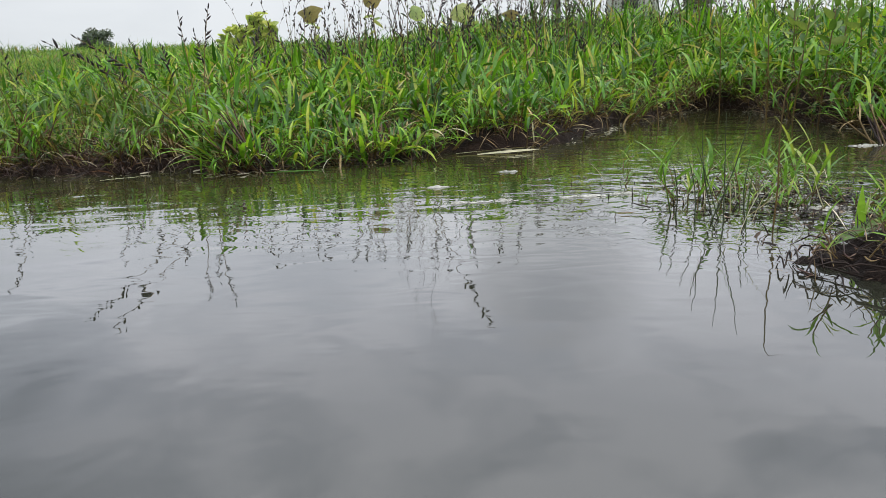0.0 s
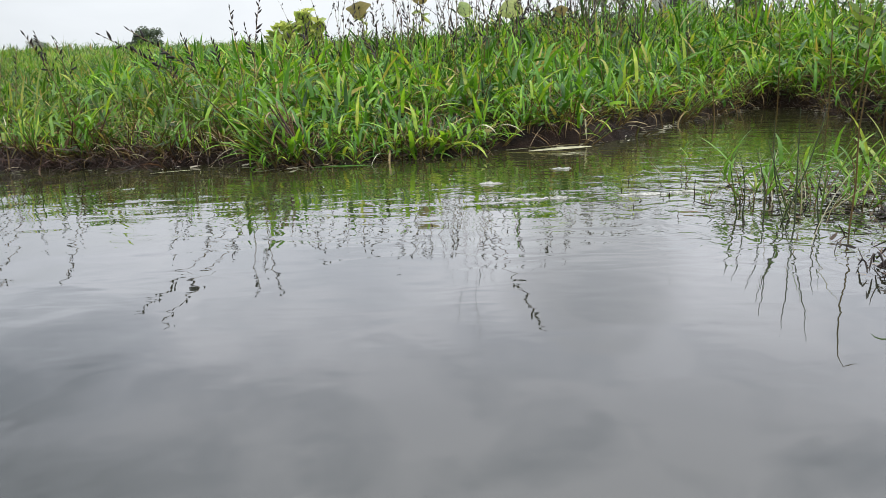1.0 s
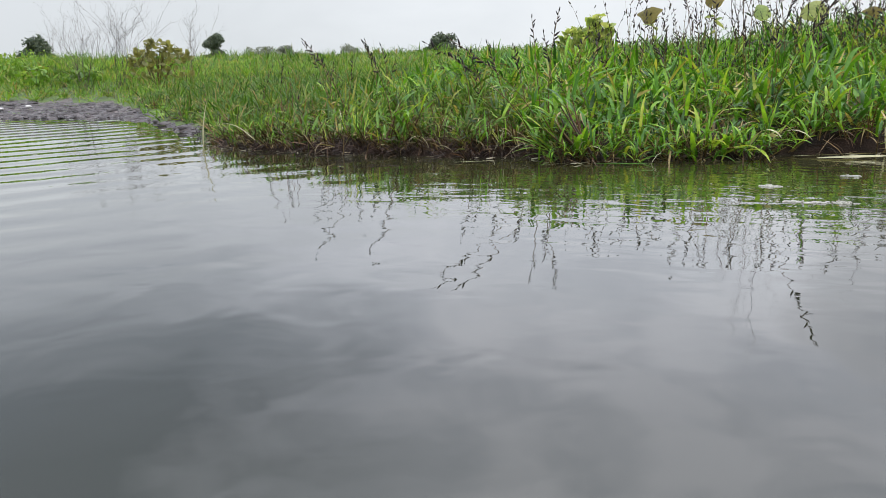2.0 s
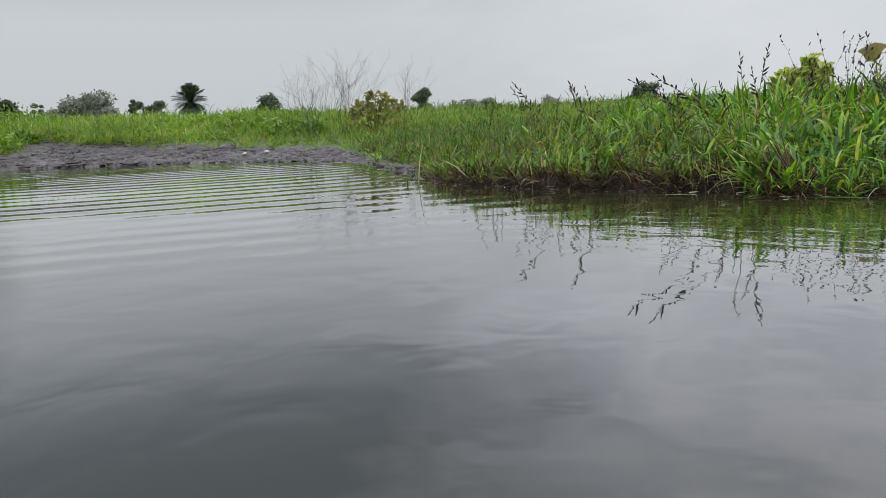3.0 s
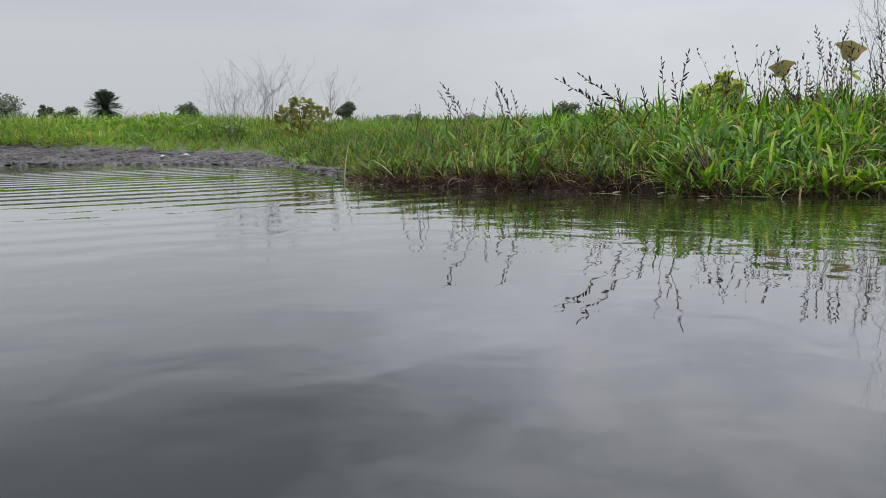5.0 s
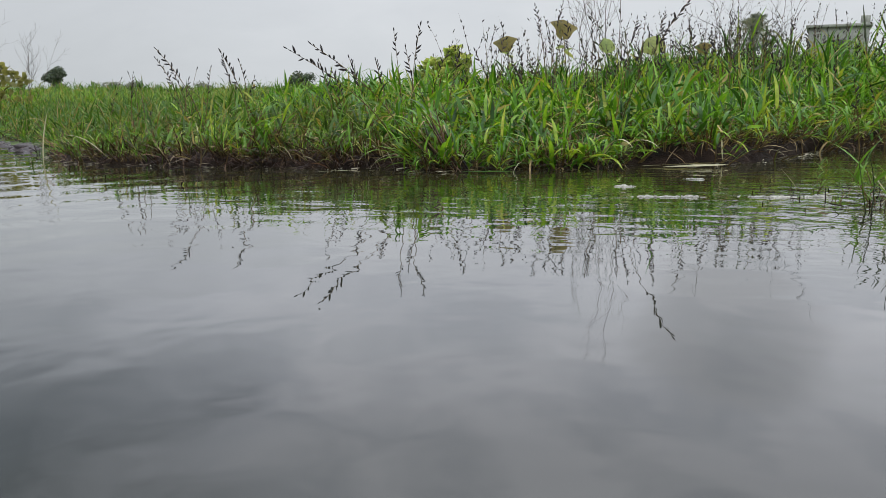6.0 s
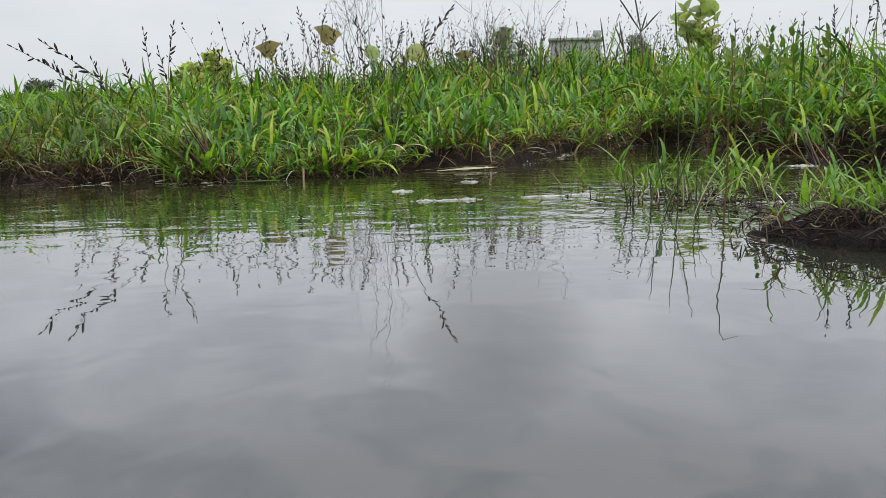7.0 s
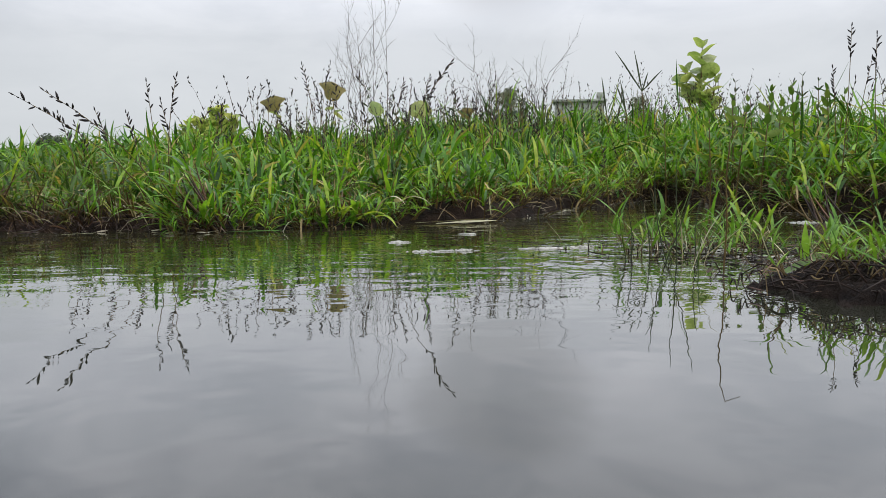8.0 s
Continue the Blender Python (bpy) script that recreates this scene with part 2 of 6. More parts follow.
BARK = rough_material("bark", [(0.3, (0.05, 0.04, 0.03)), (0.7, (0.14, 0.11, 0.08))], 3.0, 0.9, 0.01)
SOIL = rough_material("grassy_soil", [(0.3, (0.035, 0.055, 0.014)), (0.55, (0.07, 0.115, 0.022)), (0.75, (0.12, 0.13, 0.04))], 2.0, 0.9, 0.02)
MUD = rough_material("wet_mud", [(0.3, (0.028, 0.022, 0.020)), (0.55, (0.072, 0.058, 0.053)), (0.75, (0.14, 0.116, 0.106))], 3.2, 0.5, 0.012, wet=(0.10, 0.6), bump_scale=26.0)
CLOD = rough_material("dark_wet_clod", [(0.3, (0.02, 0.017, 0.017)), (0.7, (0.08, 0.068, 0.066))], 8.0, 0.55, 0.008)
# root mud darkened further: shade under the grass is put into its colour
SHADED_MUD = rough_material("shaded_root_mud", [(0.3, (0.006, 0.004, 0.003)), (0.7, (0.032, 0.019, 0.012))], 14.0, 0.9, 0.012)
SHADED_MUD.node_tree.nodes["Principled BSDF"].inputs["Specular IOR Level"].default_value = 0.2
WET_PEAT = rough_material("wet_black_mud", [(0.3, (0.004, 0.003, 0.003)), (0.7, (0.022, 0.015, 0.011))], 16.0, 0.9, 0.02, bump_scale=60.0)
WET_PEAT.node_tree.nodes["Principled BSDF"].inputs["Specular IOR Level"].default_value = 0.12
FOAM = rough_material("pond_scum", [(0.3, (0.16, 0.17, 0.13)), (0.7, (0.50, 0.50, 0.44))], 45.0, 0.6, 0.003)
CONCRETE = rough_material("weathered_concrete", [(0.3, (0.20, 0.22, 0.19)), (0.7, (0.31, 0.33, 0.29))], 0.8, 0.85, 0.01)
DARK = rough_material("dark_opening", [(0.3, (0.02, 0.02, 0.02)), (0.7, (0.04, 0.04, 0.04))], 2.0, 0.6, 0.002)
LITTER = rough_material("pale_litter", [(0.3, (0.36, 0.36, 0.35)), (0.7, (0.52, 0.52, 0.50))], 20.0, 0.5, 0.002)


def water_material():
    m, n, l, b = material("pond_water")
    co = n.new("ShaderNodeTexCoord").outputs["Object"]
    tint = ramp(n, [(0.35, (0.016, 0.018, 0.011)), (0.7, (0.025, 0.026, 0.017))])
    l.new(tex_noise(n, l, co, 0.7, 3.0), tint.inputs[0])
    b.inputs["Roughness"].default_value = 0.015
    b.inputs["IOR"].default_value = 1.33
    # coat layer added to brighten the reflections; the water itself has no film
    b.inputs["Coat Weight"].default_value, b.inputs["Coat Roughness"].default_value, b.inputs["Coat IOR"].default_value = 1.0, 0.015, 1.33

    def rings(center, wavelength, distort):
        mp = n.new("ShaderNodeMapping")
        mp.inputs["Location"].default_value = (-center[0], -center[1], 0)
        l.new(co, mp.inputs[0])
        wv = n.new("ShaderNodeTexWave")
        wv.wave_type, wv.rings_direction, wv.wave_profile = "RINGS", "Z", "SIN"
        wv.inputs["Scale"].default_value = 0.31416 / wavelength
        wv.inputs["Distortion"].default_value, wv.inputs["Detail"].default_value = distort, 1.5
        wv.inputs["Detail Scale"].default_value = 0.8
        l.new(mp.outputs[0], wv.inputs["Vector"])
        ln = n.new("ShaderNodeVectorMath")
        ln.operation = "LENGTH"
        l.new(mp.outputs[0], ln.inputs[0])
        return wv.outputs["Fac"], ln.outputs["Value"]

    def fade(dist, a, c, lo=1.0, hi=0.0):
        mr = n.new("ShaderNodeMapRange")
        mr.interpolation_type = "SMOOTHSTEP"
        mr.inputs["From Min"].default_value, mr.inputs["From Max"].default_value = a, c
        mr.inputs["To Min"].default_value, mr.inputs["To Max"].default_value = lo, hi
        l.new(dist, mr.inputs["Value"])
        return mr.outputs[0]

    # rings spreading from the far left shore, spent before they reach the near water
    w1, d1 = rings((-10.6, 7.0), 0.25, 1.6)
    a = math_node(n, l, "MULTIPLY", w1, fade(d1, 8.6, 12.0))
    gust = tex_noise(n, l, co, 0.9, 2.0)
    a = math_node(n, l, "MULTIPLY", a, fade(gust, 0.35, 0.62, 0.25, 1.25))
    # fainter rings that run in towards the bank
    w2, d2 = rings((0.8, -1.2), 0.21, 2.4)
    c = math_node(n, l, "MULTIPLY", w2, fade(d2, 2.4, 3.4, 0.0, 0.7))
    chop = tex_noise(n, l, co, 6.0, 2.0, 0.35, 0.4)
    chop = math_node(n, l, "MULTIPLY", chop, fade(d1, 7.6, 10.0, 0.35, 1.0))
    slow = tex_noise(n, l, co, 2.2, 2.0, 0.4)
    h = math_node(n, l, "ADD", math_node(n, l, "MULTIPLY", a, 2.2), math_node(n, l, "MULTIPLY", c, 0.5))
    h = math_node(n, l, "ADD", h, math_node(n, l, "MULTIPLY", chop, 1.9))
    h = math_node(n, l, "ADD", h, math_node(n, l, "MULTIPLY", slow, 0.7))
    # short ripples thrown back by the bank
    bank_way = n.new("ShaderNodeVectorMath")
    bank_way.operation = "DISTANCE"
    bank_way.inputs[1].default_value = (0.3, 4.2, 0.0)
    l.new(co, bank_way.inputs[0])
    drawn = n.new("ShaderNodeMapping")
    drawn.inputs["Scale"].default_value = (0.42, 1.0, 1.0)
    l.new(co, drawn.inputs[0])
    fine = tex_noise(n, l, drawn.outputs[0], 15.0, 2.0, 0.45, 0.5)
    h = math_node(n, l, "ADD", h, math_node(n, l, "MULTIPLY", math_node(n, l, "MULTIPLY", fine, 2.3), fade(bank_way.outputs["Value"], 1.6, 3.6)))
    # water stirred between the plants of the shallows
    weedy = n.new("ShaderNodeVectorMath")
    weedy.operation = "DISTANCE"
    weedy.inputs[1].default_value = (1.1, 2.0, 0.0)
    l.new(co, weedy.inputs[0])
    stir = tex_noise(n, l, co, 14.0, 2.0, 0.5, 0.6)
    h = math_node(n, l, "ADD", h, math_node(n, l, "MULTIPLY", math_node(n, l, "MULTIPLY", stir, 5.0), fade(weedy.outputs["Value"], 0.35, 0.95)))
    # the water's base colour turns greener and lighter towards the bank
    bank_tint = math_node(n, l, "MULTIPLY", fade(bank_way.outputs["Value"], 1.5, 2.9), fade(tex_noise(n, l, co, 1.6, 3.0), 0.25, 0.6, 0.6, 1.0))
    l.new(blend(n, l, "MIX", bank_tint, tint.outputs[0], (0.040, 0.044, 0.014)), b.inputs["Base Color"])
    bp = n.new("ShaderNodeBump")
    bp.inputs["Strength"].default_value = 1.0
    bp.inputs["Distance"].default_value = 0.0011
    l.new(h, bp.inputs["Height"])
    l.new(bp.outputs[0], b.inputs["Normal"])
    l.new(bp.outputs[0], b.inputs["Coat Normal"])
    return m


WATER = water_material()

# ---------- the plan ----------
POND = np.array([(-2.62, 3.45), (-2.42, 3.16), (-2.1, 3.06), (-1.85, 3.0), (-1.6, 2.92), (-1.35, 2.93), (-1.1, 2.88), (-0.85, 2.94), (-0.68, 2.90), (-0.55, 2.78), (-0.36, 2.91),
                 (-0.18, 2.95), (-0.04, 2.93), (0.1, 3.06), (0.24, 3.2), (0.42, 3.22), (0.62, 3.26), (0.80, 3.45), (0.94, 3.7), (1.14, 4.02), (1.5, 4.42), (1.9, 4.85), (2.15, 4.7),
                 (2.12, 4.0), (2.2, 3.62), (2.2, 3.14), (2.3, 2.75), (2.6, 2.2), (3.1, 1.3), (3.7, 0.0), (4.2, -4.0), (3.0, -8.0), (-2.0, -9.0), (-6.5, -6.0), (-8.2, -2.5),
                 (-9.0, 0.5), (-9.35, 2.0), (-9.2, 2.75), (-8.75, 3.35), (-8.1, 3.92), (-7.4, 4.25), (-6.8, 4.52), (-6.0, 4.75), (-5.3, 4.86), (-4.6, 4.84), (-3.9, 4.5), (-3.1, 3.75)])
MUDFLAT = np.array([(-2.75, 3.45), (-3.4, 3.2), (-4.6, 4.1), (-6.0, 4.1), (-7.5, 3.5), (-8.5, 2.8), (-9.0, 2.0), (-9.45, 2.1), (-9.3, 2.75), (-8.95, 3.4), (-9.3, 4.1), (-10.7, 5.45), (-10.1, 5.5),
                    (-9.5, 5.65), (-8.6, 5.85), (-7.65, 6.0), (-6.7, 6.1), (-5.8, 6.05), (-4.9, 5.55), (-4.25, 4.9), (-3.5, 4.15), (-3.0, 3.75)])


def inside(poly, x, y):
    hit = np.zeros(x.shape, bool)
    for (ax, ay), (bx, by) in zip(poly, np.roll(poly, -1, axis=0)):
        cross = (ay > y) != (by > y)
        hit ^= cross & (x < (bx - ax) * (y - ay) / (by - ay + 1e-12) + ax)
    return hit


def edge_distance(poly, x, y):
    """Metres to the outline of a polygon, negative inside it."""
    best = np.full(x.shape, 1e9)
    for a, b in zip(poly, np.roll(poly, -1, axis=0)):
        d = b - a
        s = np.clip(((x - a[0]) * d[0] + (y - a[1]) * d[1]) / (d @ d), 0, 1)
        best = np.minimum(best, np.hypot(x - a[0] - s * d[0], y - a[1] - s * d[1]))
    return np.where(inside(poly, x, y), -best, best)


def wobble(x, y, f, seed=0.0):
    """A cheap smooth noise of two variables, about -1 to 1."""
    return (np.sin(f * x * 1.7 + 1.3 * seed + 1.1 * np.sin(f * y * 1.3 + seed)) + np.sin(f * y * 1.9 - 0.7 * seed + 1.4 * np.sin(f * x * 0.9 + 2 * seed))
            + 0.6 * np.sin(f * (x + y) * 2.9 + seed) * np.sin(f * (x - y) * 2.3 - seed)) / 2.6


def mud_share(x, y):
    d = edge_distance(MUDFLAT, x, y) + 0.16 * wobble(x, y, 3.1, 2.0) + 0.07 * wobble(x, y, 9.0, 5.0)
    return np.clip(0.5 - d / 0.3, 0, 1)


def ground_height(x, y):
    sd = edge_distance(POND, x, y) + 0.035 * wobble(x, y, 11.0, 1.0)
    land = np.maximum(sd, 0)
    r = np.hypot(x, y)
    steep = np.interp(x, [-11.0, -9.0, -7.0, -4.0, -3.0, -2.0, -1.2, -0.4, 1.5, 2.5], [0.06, 0.05, 0.03, 0.03, 0.055, 0.09, 0.11, 0.125, 0.12, 0.10])
    hill = steep * np.minimum(land, np.interp(x, [-5.0, -3.0], [4.6, 2.6]))
    hill = hill + 0.055 * np.clip(y - 5.0, 0, 4.0) * np.clip((x + 0.3) / 1.2, 0, 1)
    lip = np.interp(x, [-3.0, -2.2, -0.9, -0.7, 0.1, 0.25, 1.6, 2.4], [0.03, 0.03, 0.03, 0.016, 0.016, 0.06, 0.08, 0.12])
    bank = lip * (1 - np.exp(-land / 0.022)) + hill * np.clip((17 - r) / 8, 0, 1) + 0.07 * np.clip((r - 9) / 8, 0, 1)
    bank = bank + 0.018 * wobble(x, y, 6.0, 3.0) * np.minimum(land / 0.1, 1)
    flat = 0.010 * (1 - np.exp(-land / 0.05)) + 0.035 * land + (0.007 * wobble(x, y, 9.0, 4.0) + 0.006 * wobble(x, y, 23.0, 7.0)) * np.minimum(land / 0.25, 1)
    m = mud_share(x, y)
    z = bank * (1 - m) + flat * m
    far = np.maximum(r - 8.0, 0)
    z = z + 0.02 * np.minimum(far, 30.0) + 0.05 * wobble(x, y, 0.35, 6.0) * np.minimum(far / 6, 1)
    deep = -0.5 * (1 - np.exp(np.minimum(sd, 0) / 0.5))
    return np.where(sd > 0, z, deep), sd, m


def mesh_object(name, verts, faces_n, loops, mats, parent=None, label="", mat_index=None, smooth=True):
    """A mesh from flat arrays: all faces have faces_n corners."""
    me = bpy.data.meshes.new(name)
    v = np.asarray(verts, np.float32).reshape(-1, 3)
    lp = np.asarray(loops, np.int32).ravel()
    nf = len(lp) // faces_n
    me.vertices.add(len(v))
    me.vertices.foreach_set("co", v.ravel())
    me.loops.add(len(lp))
    me.loops.foreach_set("vertex_index", lp)
    me.polygons.add(nf)
    me.polygons.foreach_set("loop_start", np.arange(0, nf * faces_n, faces_n, dtype=np.int32))
    me.polygons.foreach_set("use_smooth", np.full(nf, smooth))
    if mat_index is not None:
        me.polygons.foreach_set("material_index", np.asarray(mat_index, np.int32))
    for m in mats if isinstance(mats, (list, tuple)) else [mats]:
        me.materials.append(m)
    me.update(calc_edges=True)
    ob = new(name, me)
    ob.parent = parent
    return tagged(ob, label) if label else ob


def part(name, bm, mat, parent, label=""):
    me = bpy.data.meshes.new(name)
    bm.normal_update()
    bm.to_mesh(me)
    bm.free()
    me.materials.append(mat)
    for p in me.polygons:
        p.use_smooth = True
    ob = new(name, me)
    ob.parent = parent
    return tagged(ob, label) if label else ob


# ground: one sheet of rings round the pond, out to the horizon
NA = 720
RAD = np.concatenate([np.linspace(0.2, 1.4, 7), 1.4 + 0.045 * np.arange(1, 110), 6.35 * 1.045 ** np.arange(1, 145)])
ang = np.linspace(0, 2 * np.pi, NA, endpoint=False)
gx, gy = RAD[:, None] * np.cos(ang), RAD[:, None] * np.sin(ang)
gz, gsd, gm = ground_height(gx, gy)
gi = np.arange(len(RAD) * NA).reshape(len(RAD), NA)
quad = np.stack([gi[:-1], gi[1:], np.roll(gi[1:], -1, 1), np.roll(gi[:-1], -1, 1)], -1).reshape(-1, 4)
# the bank's first 0.9 m gets the mud that carries the tufts' shade
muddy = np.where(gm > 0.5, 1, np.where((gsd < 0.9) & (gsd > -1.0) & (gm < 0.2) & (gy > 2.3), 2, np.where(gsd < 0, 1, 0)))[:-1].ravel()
ground = mesh_object("ground", np.stack([gx, gy, gz], -1), 4, quad, [SOIL, MUD, SHADED_MUD], mat_index=muddy)
tagged(ground, "grassy ground with a trampled wet mud shore round the pond", "ground", kind="structure")

# water: a disc in the basin
wr = np.concatenate([[0.02], np.linspace(0.5, 12.5, 30)])
wx, wy = wr[:, None] * np.cos(ang[::6]), wr[:, None] * np.sin(ang[::6])
wi = np.arange(len(wr) * 120).reshape(len(wr), 120)
wq = np.stack([wi[:-1], np.roll(wi[:-1], -1, 1), np.roll(wi[1:], -1, 1), wi[1:]], -1).reshape(-1, 4)
shore_keep = edge_distance(POND, wx, wy)
keepq = (shore_keep.ravel()[wq].min(1) < 0.5)
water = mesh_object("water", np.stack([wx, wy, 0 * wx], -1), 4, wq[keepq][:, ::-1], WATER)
tagged(water, "calm murky pond water with faint ripples reflecting grey clouds", "water", kind="structure")


# ---------- grass ----------
def blade_arrays(rng, base, yaw, length, width, lean, bend, seg=5):
    """Vertices and quads of curved, tapering blades, one row for each blade."""
    n = len(base)
    s = np.linspace(0, 1, seg + 1)
    th = lean[:, None] + bend[:, None] * s ** 1.4
    th = (th[:, 1:] + th[:, :-1]) / 2
    step = length[:, None] / seg
    hx = np.concatenate([np.zeros((n, 1)), np.cumsum(np.sin(th) * step, 1)], 1)
    hz = np.concatenate([np.zeros((n, 1)), np.cumsum(np.cos(th) * step, 1)], 1)
    tw = rng.normal(0, 0.5, n)[:, None] + rng.normal(0, 0.7, n)[:, None] * s
    fx, fy = np.cos(yaw)[:, None], np.sin(yaw)[:, None]
    sx, sy = -fy, fx
    prof = np.clip(0.62 + 1.1 * s - 1.75 * s ** 2.2, 0.03, None) * 0.5
    side = (rng.normal(0, 0.10, n)[:, None] * s ** 2) * length[:, None]
    cx = base[:, 0:1] + fx * hx + sx * side
    cy = base[:, 1:2] + fy * hx + sy * side
    cz = base[:, 2:3] + hz
    w = width[:, None] * prof
    ux = sx * np.cos(tw) - fx * np.sin(tw) * 0.6
    uy = sy * np.cos(tw) - fy * np.sin(tw) * 0.6
    uz = np.sin(tw) * 0.75
    left = np.stack([cx + ux * w, cy + uy * w, cz + uz * w], -1)
    right = np.stack([cx - ux * w, cy - uy * w, cz - uz * w], -1)
    v = np.stack([left, right], 2).reshape(n, -1, 3)
    i = np.arange(seg)[:, None] * 2 + np.array([0, 1, 3, 2])
    f = (np.arange(n) * 2 * (seg + 1))[:, None, None] + i[None]
    return v.reshape(-1, 3), f.reshape(-1, 4)


def blade_object(name, rng, base, yaw, length, width, lean, bend, mat, seg=5, parent=None, label=""):
    v, f = blade_arrays(rng, base, yaw, length, width, lean, bend, seg)
    return mesh_object(name, v, 4, f, mat, parent, label)


def scatter(rng, count, box, keep):
    x, y = rng.uniform(box[0], box[1], count), rng.uniform(box[2], box[3], count)
    z, sd, m = ground_height(x, y)
    ok = keep(x, y, sd, m)
    return x[ok], y[ok], z[ok], sd[ok]


def shore_way(x, y):
    """The bearing in which the water lies nearest."""
    e = 0.05
    gx_ = edge_distance(POND, x + e, y) - edge_distance(POND, x - e, y)
    gy_ = edge_distance(POND, x, y + e) - edge_distance(POND, x, y - e)
    return np.arctan2(-gy_, -gx_)


def sward(x, y):
    """How tall the bank's grass stands: low towards the mud, tall by the inlet."""
    h = np.interp(x, [-3.2, -2.5, -2.1, -1.7, -1.2, -0.9, -0.5, 0.0, 0.6, 1.2, 2.2, 4.0], [0.12, 0.13, 0.165, 0.20, 0.195, 0.225, 0.22, 0.22, 0.255, 0.31, 0.325, 0.34])
    return h * np.interp(edge_distance(POND, x, y), [0.0, 0.25, 0.7], [0.70, 0.84, 1.0]) * (1 + 0.32 * wobble(x, y, 5.5, 8.0) + 0.14 * wobble(x, y, 13.0, 3.0))


def folded_arrays(rng, base, yaw, length, width, lean, bend, seg=5):
    """Broad grass leaves with a folded midrib: three vertices across each, widest below the middle."""
    n = len(base)
    s = np.linspace(0, 1, seg + 1)
    th = lean[:, None] + bend[:, None] * s ** 1.3
    th = (th[:, 1:] + th[:, :-1]) / 2
    step = length[:, None] / seg
    hx = np.concatenate([np.zeros((n, 1)), np.cumsum(np.sin(th) * step, 1)], 1)
    hz = np.concatenate([np.zeros((n, 1)), np.cumsum(np.cos(th) * step, 1)], 1)
    fx, fy = np.cos(yaw)[:, None], np.sin(yaw)[:, None]
    tw = rng.normal(0, 0.25, n)[:, None] + rng.normal(0, 0.9, n)[:, None] * s
    side = rng.normal(0, 0.07, n)[:, None] * s ** 2 * length[:, None]
    cx, cy, cz = base[:, 0:1] + fx * hx - fy * side, base[:, 1:2] + fy * hx + fx * side, base[:, 2:3] + hz
    w = width[:, None] * 0.5 * np.clip(0.55 + 1.5 * s - 2.05 * s ** 1.8, 0.03, None)
    ux, uy, uz = -fy * np.cos(tw) - fx * np.sin(tw) * 0.6, fx * np.cos(tw) - fy * np.sin(tw) * 0.6, np.sin(tw) * 0.75
    up = 0.35 * w
    rows = [np.stack([cx + c * ux * w, cy + c * uy * w, cz + c * uz * w + abs(c) * up], -1) for c in (-1, 0, 1)]
    v = np.stack(rows, 2).reshape(n, -1, 3)
    i = (np.arange(seg)[:, None] * 3 + np.array([0, 1, 4, 3]))
    i = np.concatenate([i, i + 1])
    f = (np.arange(n) * 3 * (seg + 1))[:, None, None] + i[None]
    return v.reshape(-1, 3), f.reshape(-1, 4)


def leafy_tufts(name, rng, x, y, z, sd, per, tall, width, mats, label, leaves=4, seg=5, pull=0.5, spread=0.28):
    """Tufts of leafy culms: each culm leans out of its tuft and carries leaves on alternate sides, dead ones lowest."""
    k = rng.poisson(per, len(x)) + 2
    i = np.repeat(np.arange(len(x)), k)
    n = len(i)
    near = np.exp(-np.maximum(sd[i], 0) / 0.14) * pull
    yaw = rng.uniform(0, 2 * np.pi, n)
    swept = 2.2 * np.pi * wobble(x, y, 2.6, 9.0)[i]
    yaw = np.where(rng.uniform(0, 1, n) < 0.45, swept + rng.normal(0, 0.6, n), yaw)
    yaw = np.where(rng.uniform(0, 1, n) < near, shore_way(x, y)[i] + rng.normal(0, 0.75, n), yaw)
    H = tall[i] * np.repeat(rng.uniform(0.78, 1.2, len(x)), k) * rng.uniform(0.65, 1.15, n)
    lean = np.abs(rng.normal(spread, 0.30, n)) + 0.45 * near
    bow = rng.normal(0.15, 0.2, n)
    r = rng.uniform(0, 0.05, n)
    base = np.stack([x[i] + r * np.cos(yaw), y[i] + r * np.sin(yaw), z[i] - 0.01], -1)
    culm = H * 0.72
    sv, sf = blade_arrays(rng, base, yaw, culm, np.full(n, 0.0055), lean, bow, 3)
    sets = [[sv, sf, 1]]
    for j in range(leaves):
        at = 0.06 + 0.94 * (j + rng.uniform(0.2, 0.8, n)) / leaves
        a = lean + 0.5 * bow * at
        p = base + (culm * at)[:, None] * np.stack([np.sin(a) * np.cos(yaw), np.sin(a) * np.sin(yaw), np.cos(a)], -1)
        ly = yaw + np.pi * (j % 2) + rng.normal(0, 0.7, n)
        ll = H * rng.uniform(0.42, 0.85, n) * (0.8 if j == 0 else 1.0)
        top = j == leaves - 1
        ln = np.abs(rng.normal(0.55, 0.35, n)) if top else rng.uniform(0.5, 1.4, n)
        bd = rng.normal(0.75, 0.6, n) if top else rng.normal(0.85, 0.65, n)
        lw = width * rng.uniform(0.6, 1.25, n)
        dead = rng.uniform(0, 1, n) < (0.30, 0.10, 0.04, 0.02, 0.02)[j] * np.interp(x[i], [-1.9, -1.3, -0.75, -0.6], [1.4, 2.8, 2.8, 0.9])
        for pick, m in ((~dead, 0), (dead, 2)):
            if pick.any():
                v, f = folded_arrays(rng, p[pick], ly[pick], ll[pick], lw[pick] * (0.6 if m else 1.0), ln[pick] + (0.4 if m else 0), bd[pick] + (0.3 if m else 0), seg)
                sets.append([v, f, m])
    shift, vs, fs, idx = 0, [], [], []
    for v, f, m in sets:
        vs.append(v)
        fs.append(f + shift)
        idx.append(np.full(len(f), m))
        shift += len(v)
    ob = mesh_object(name, np.concatenate(vs), 4, np.concatenate(fs), mats, mat_index=np.concatenate(idx))
    return tagged(ob, label, "grass", kind="stuff")


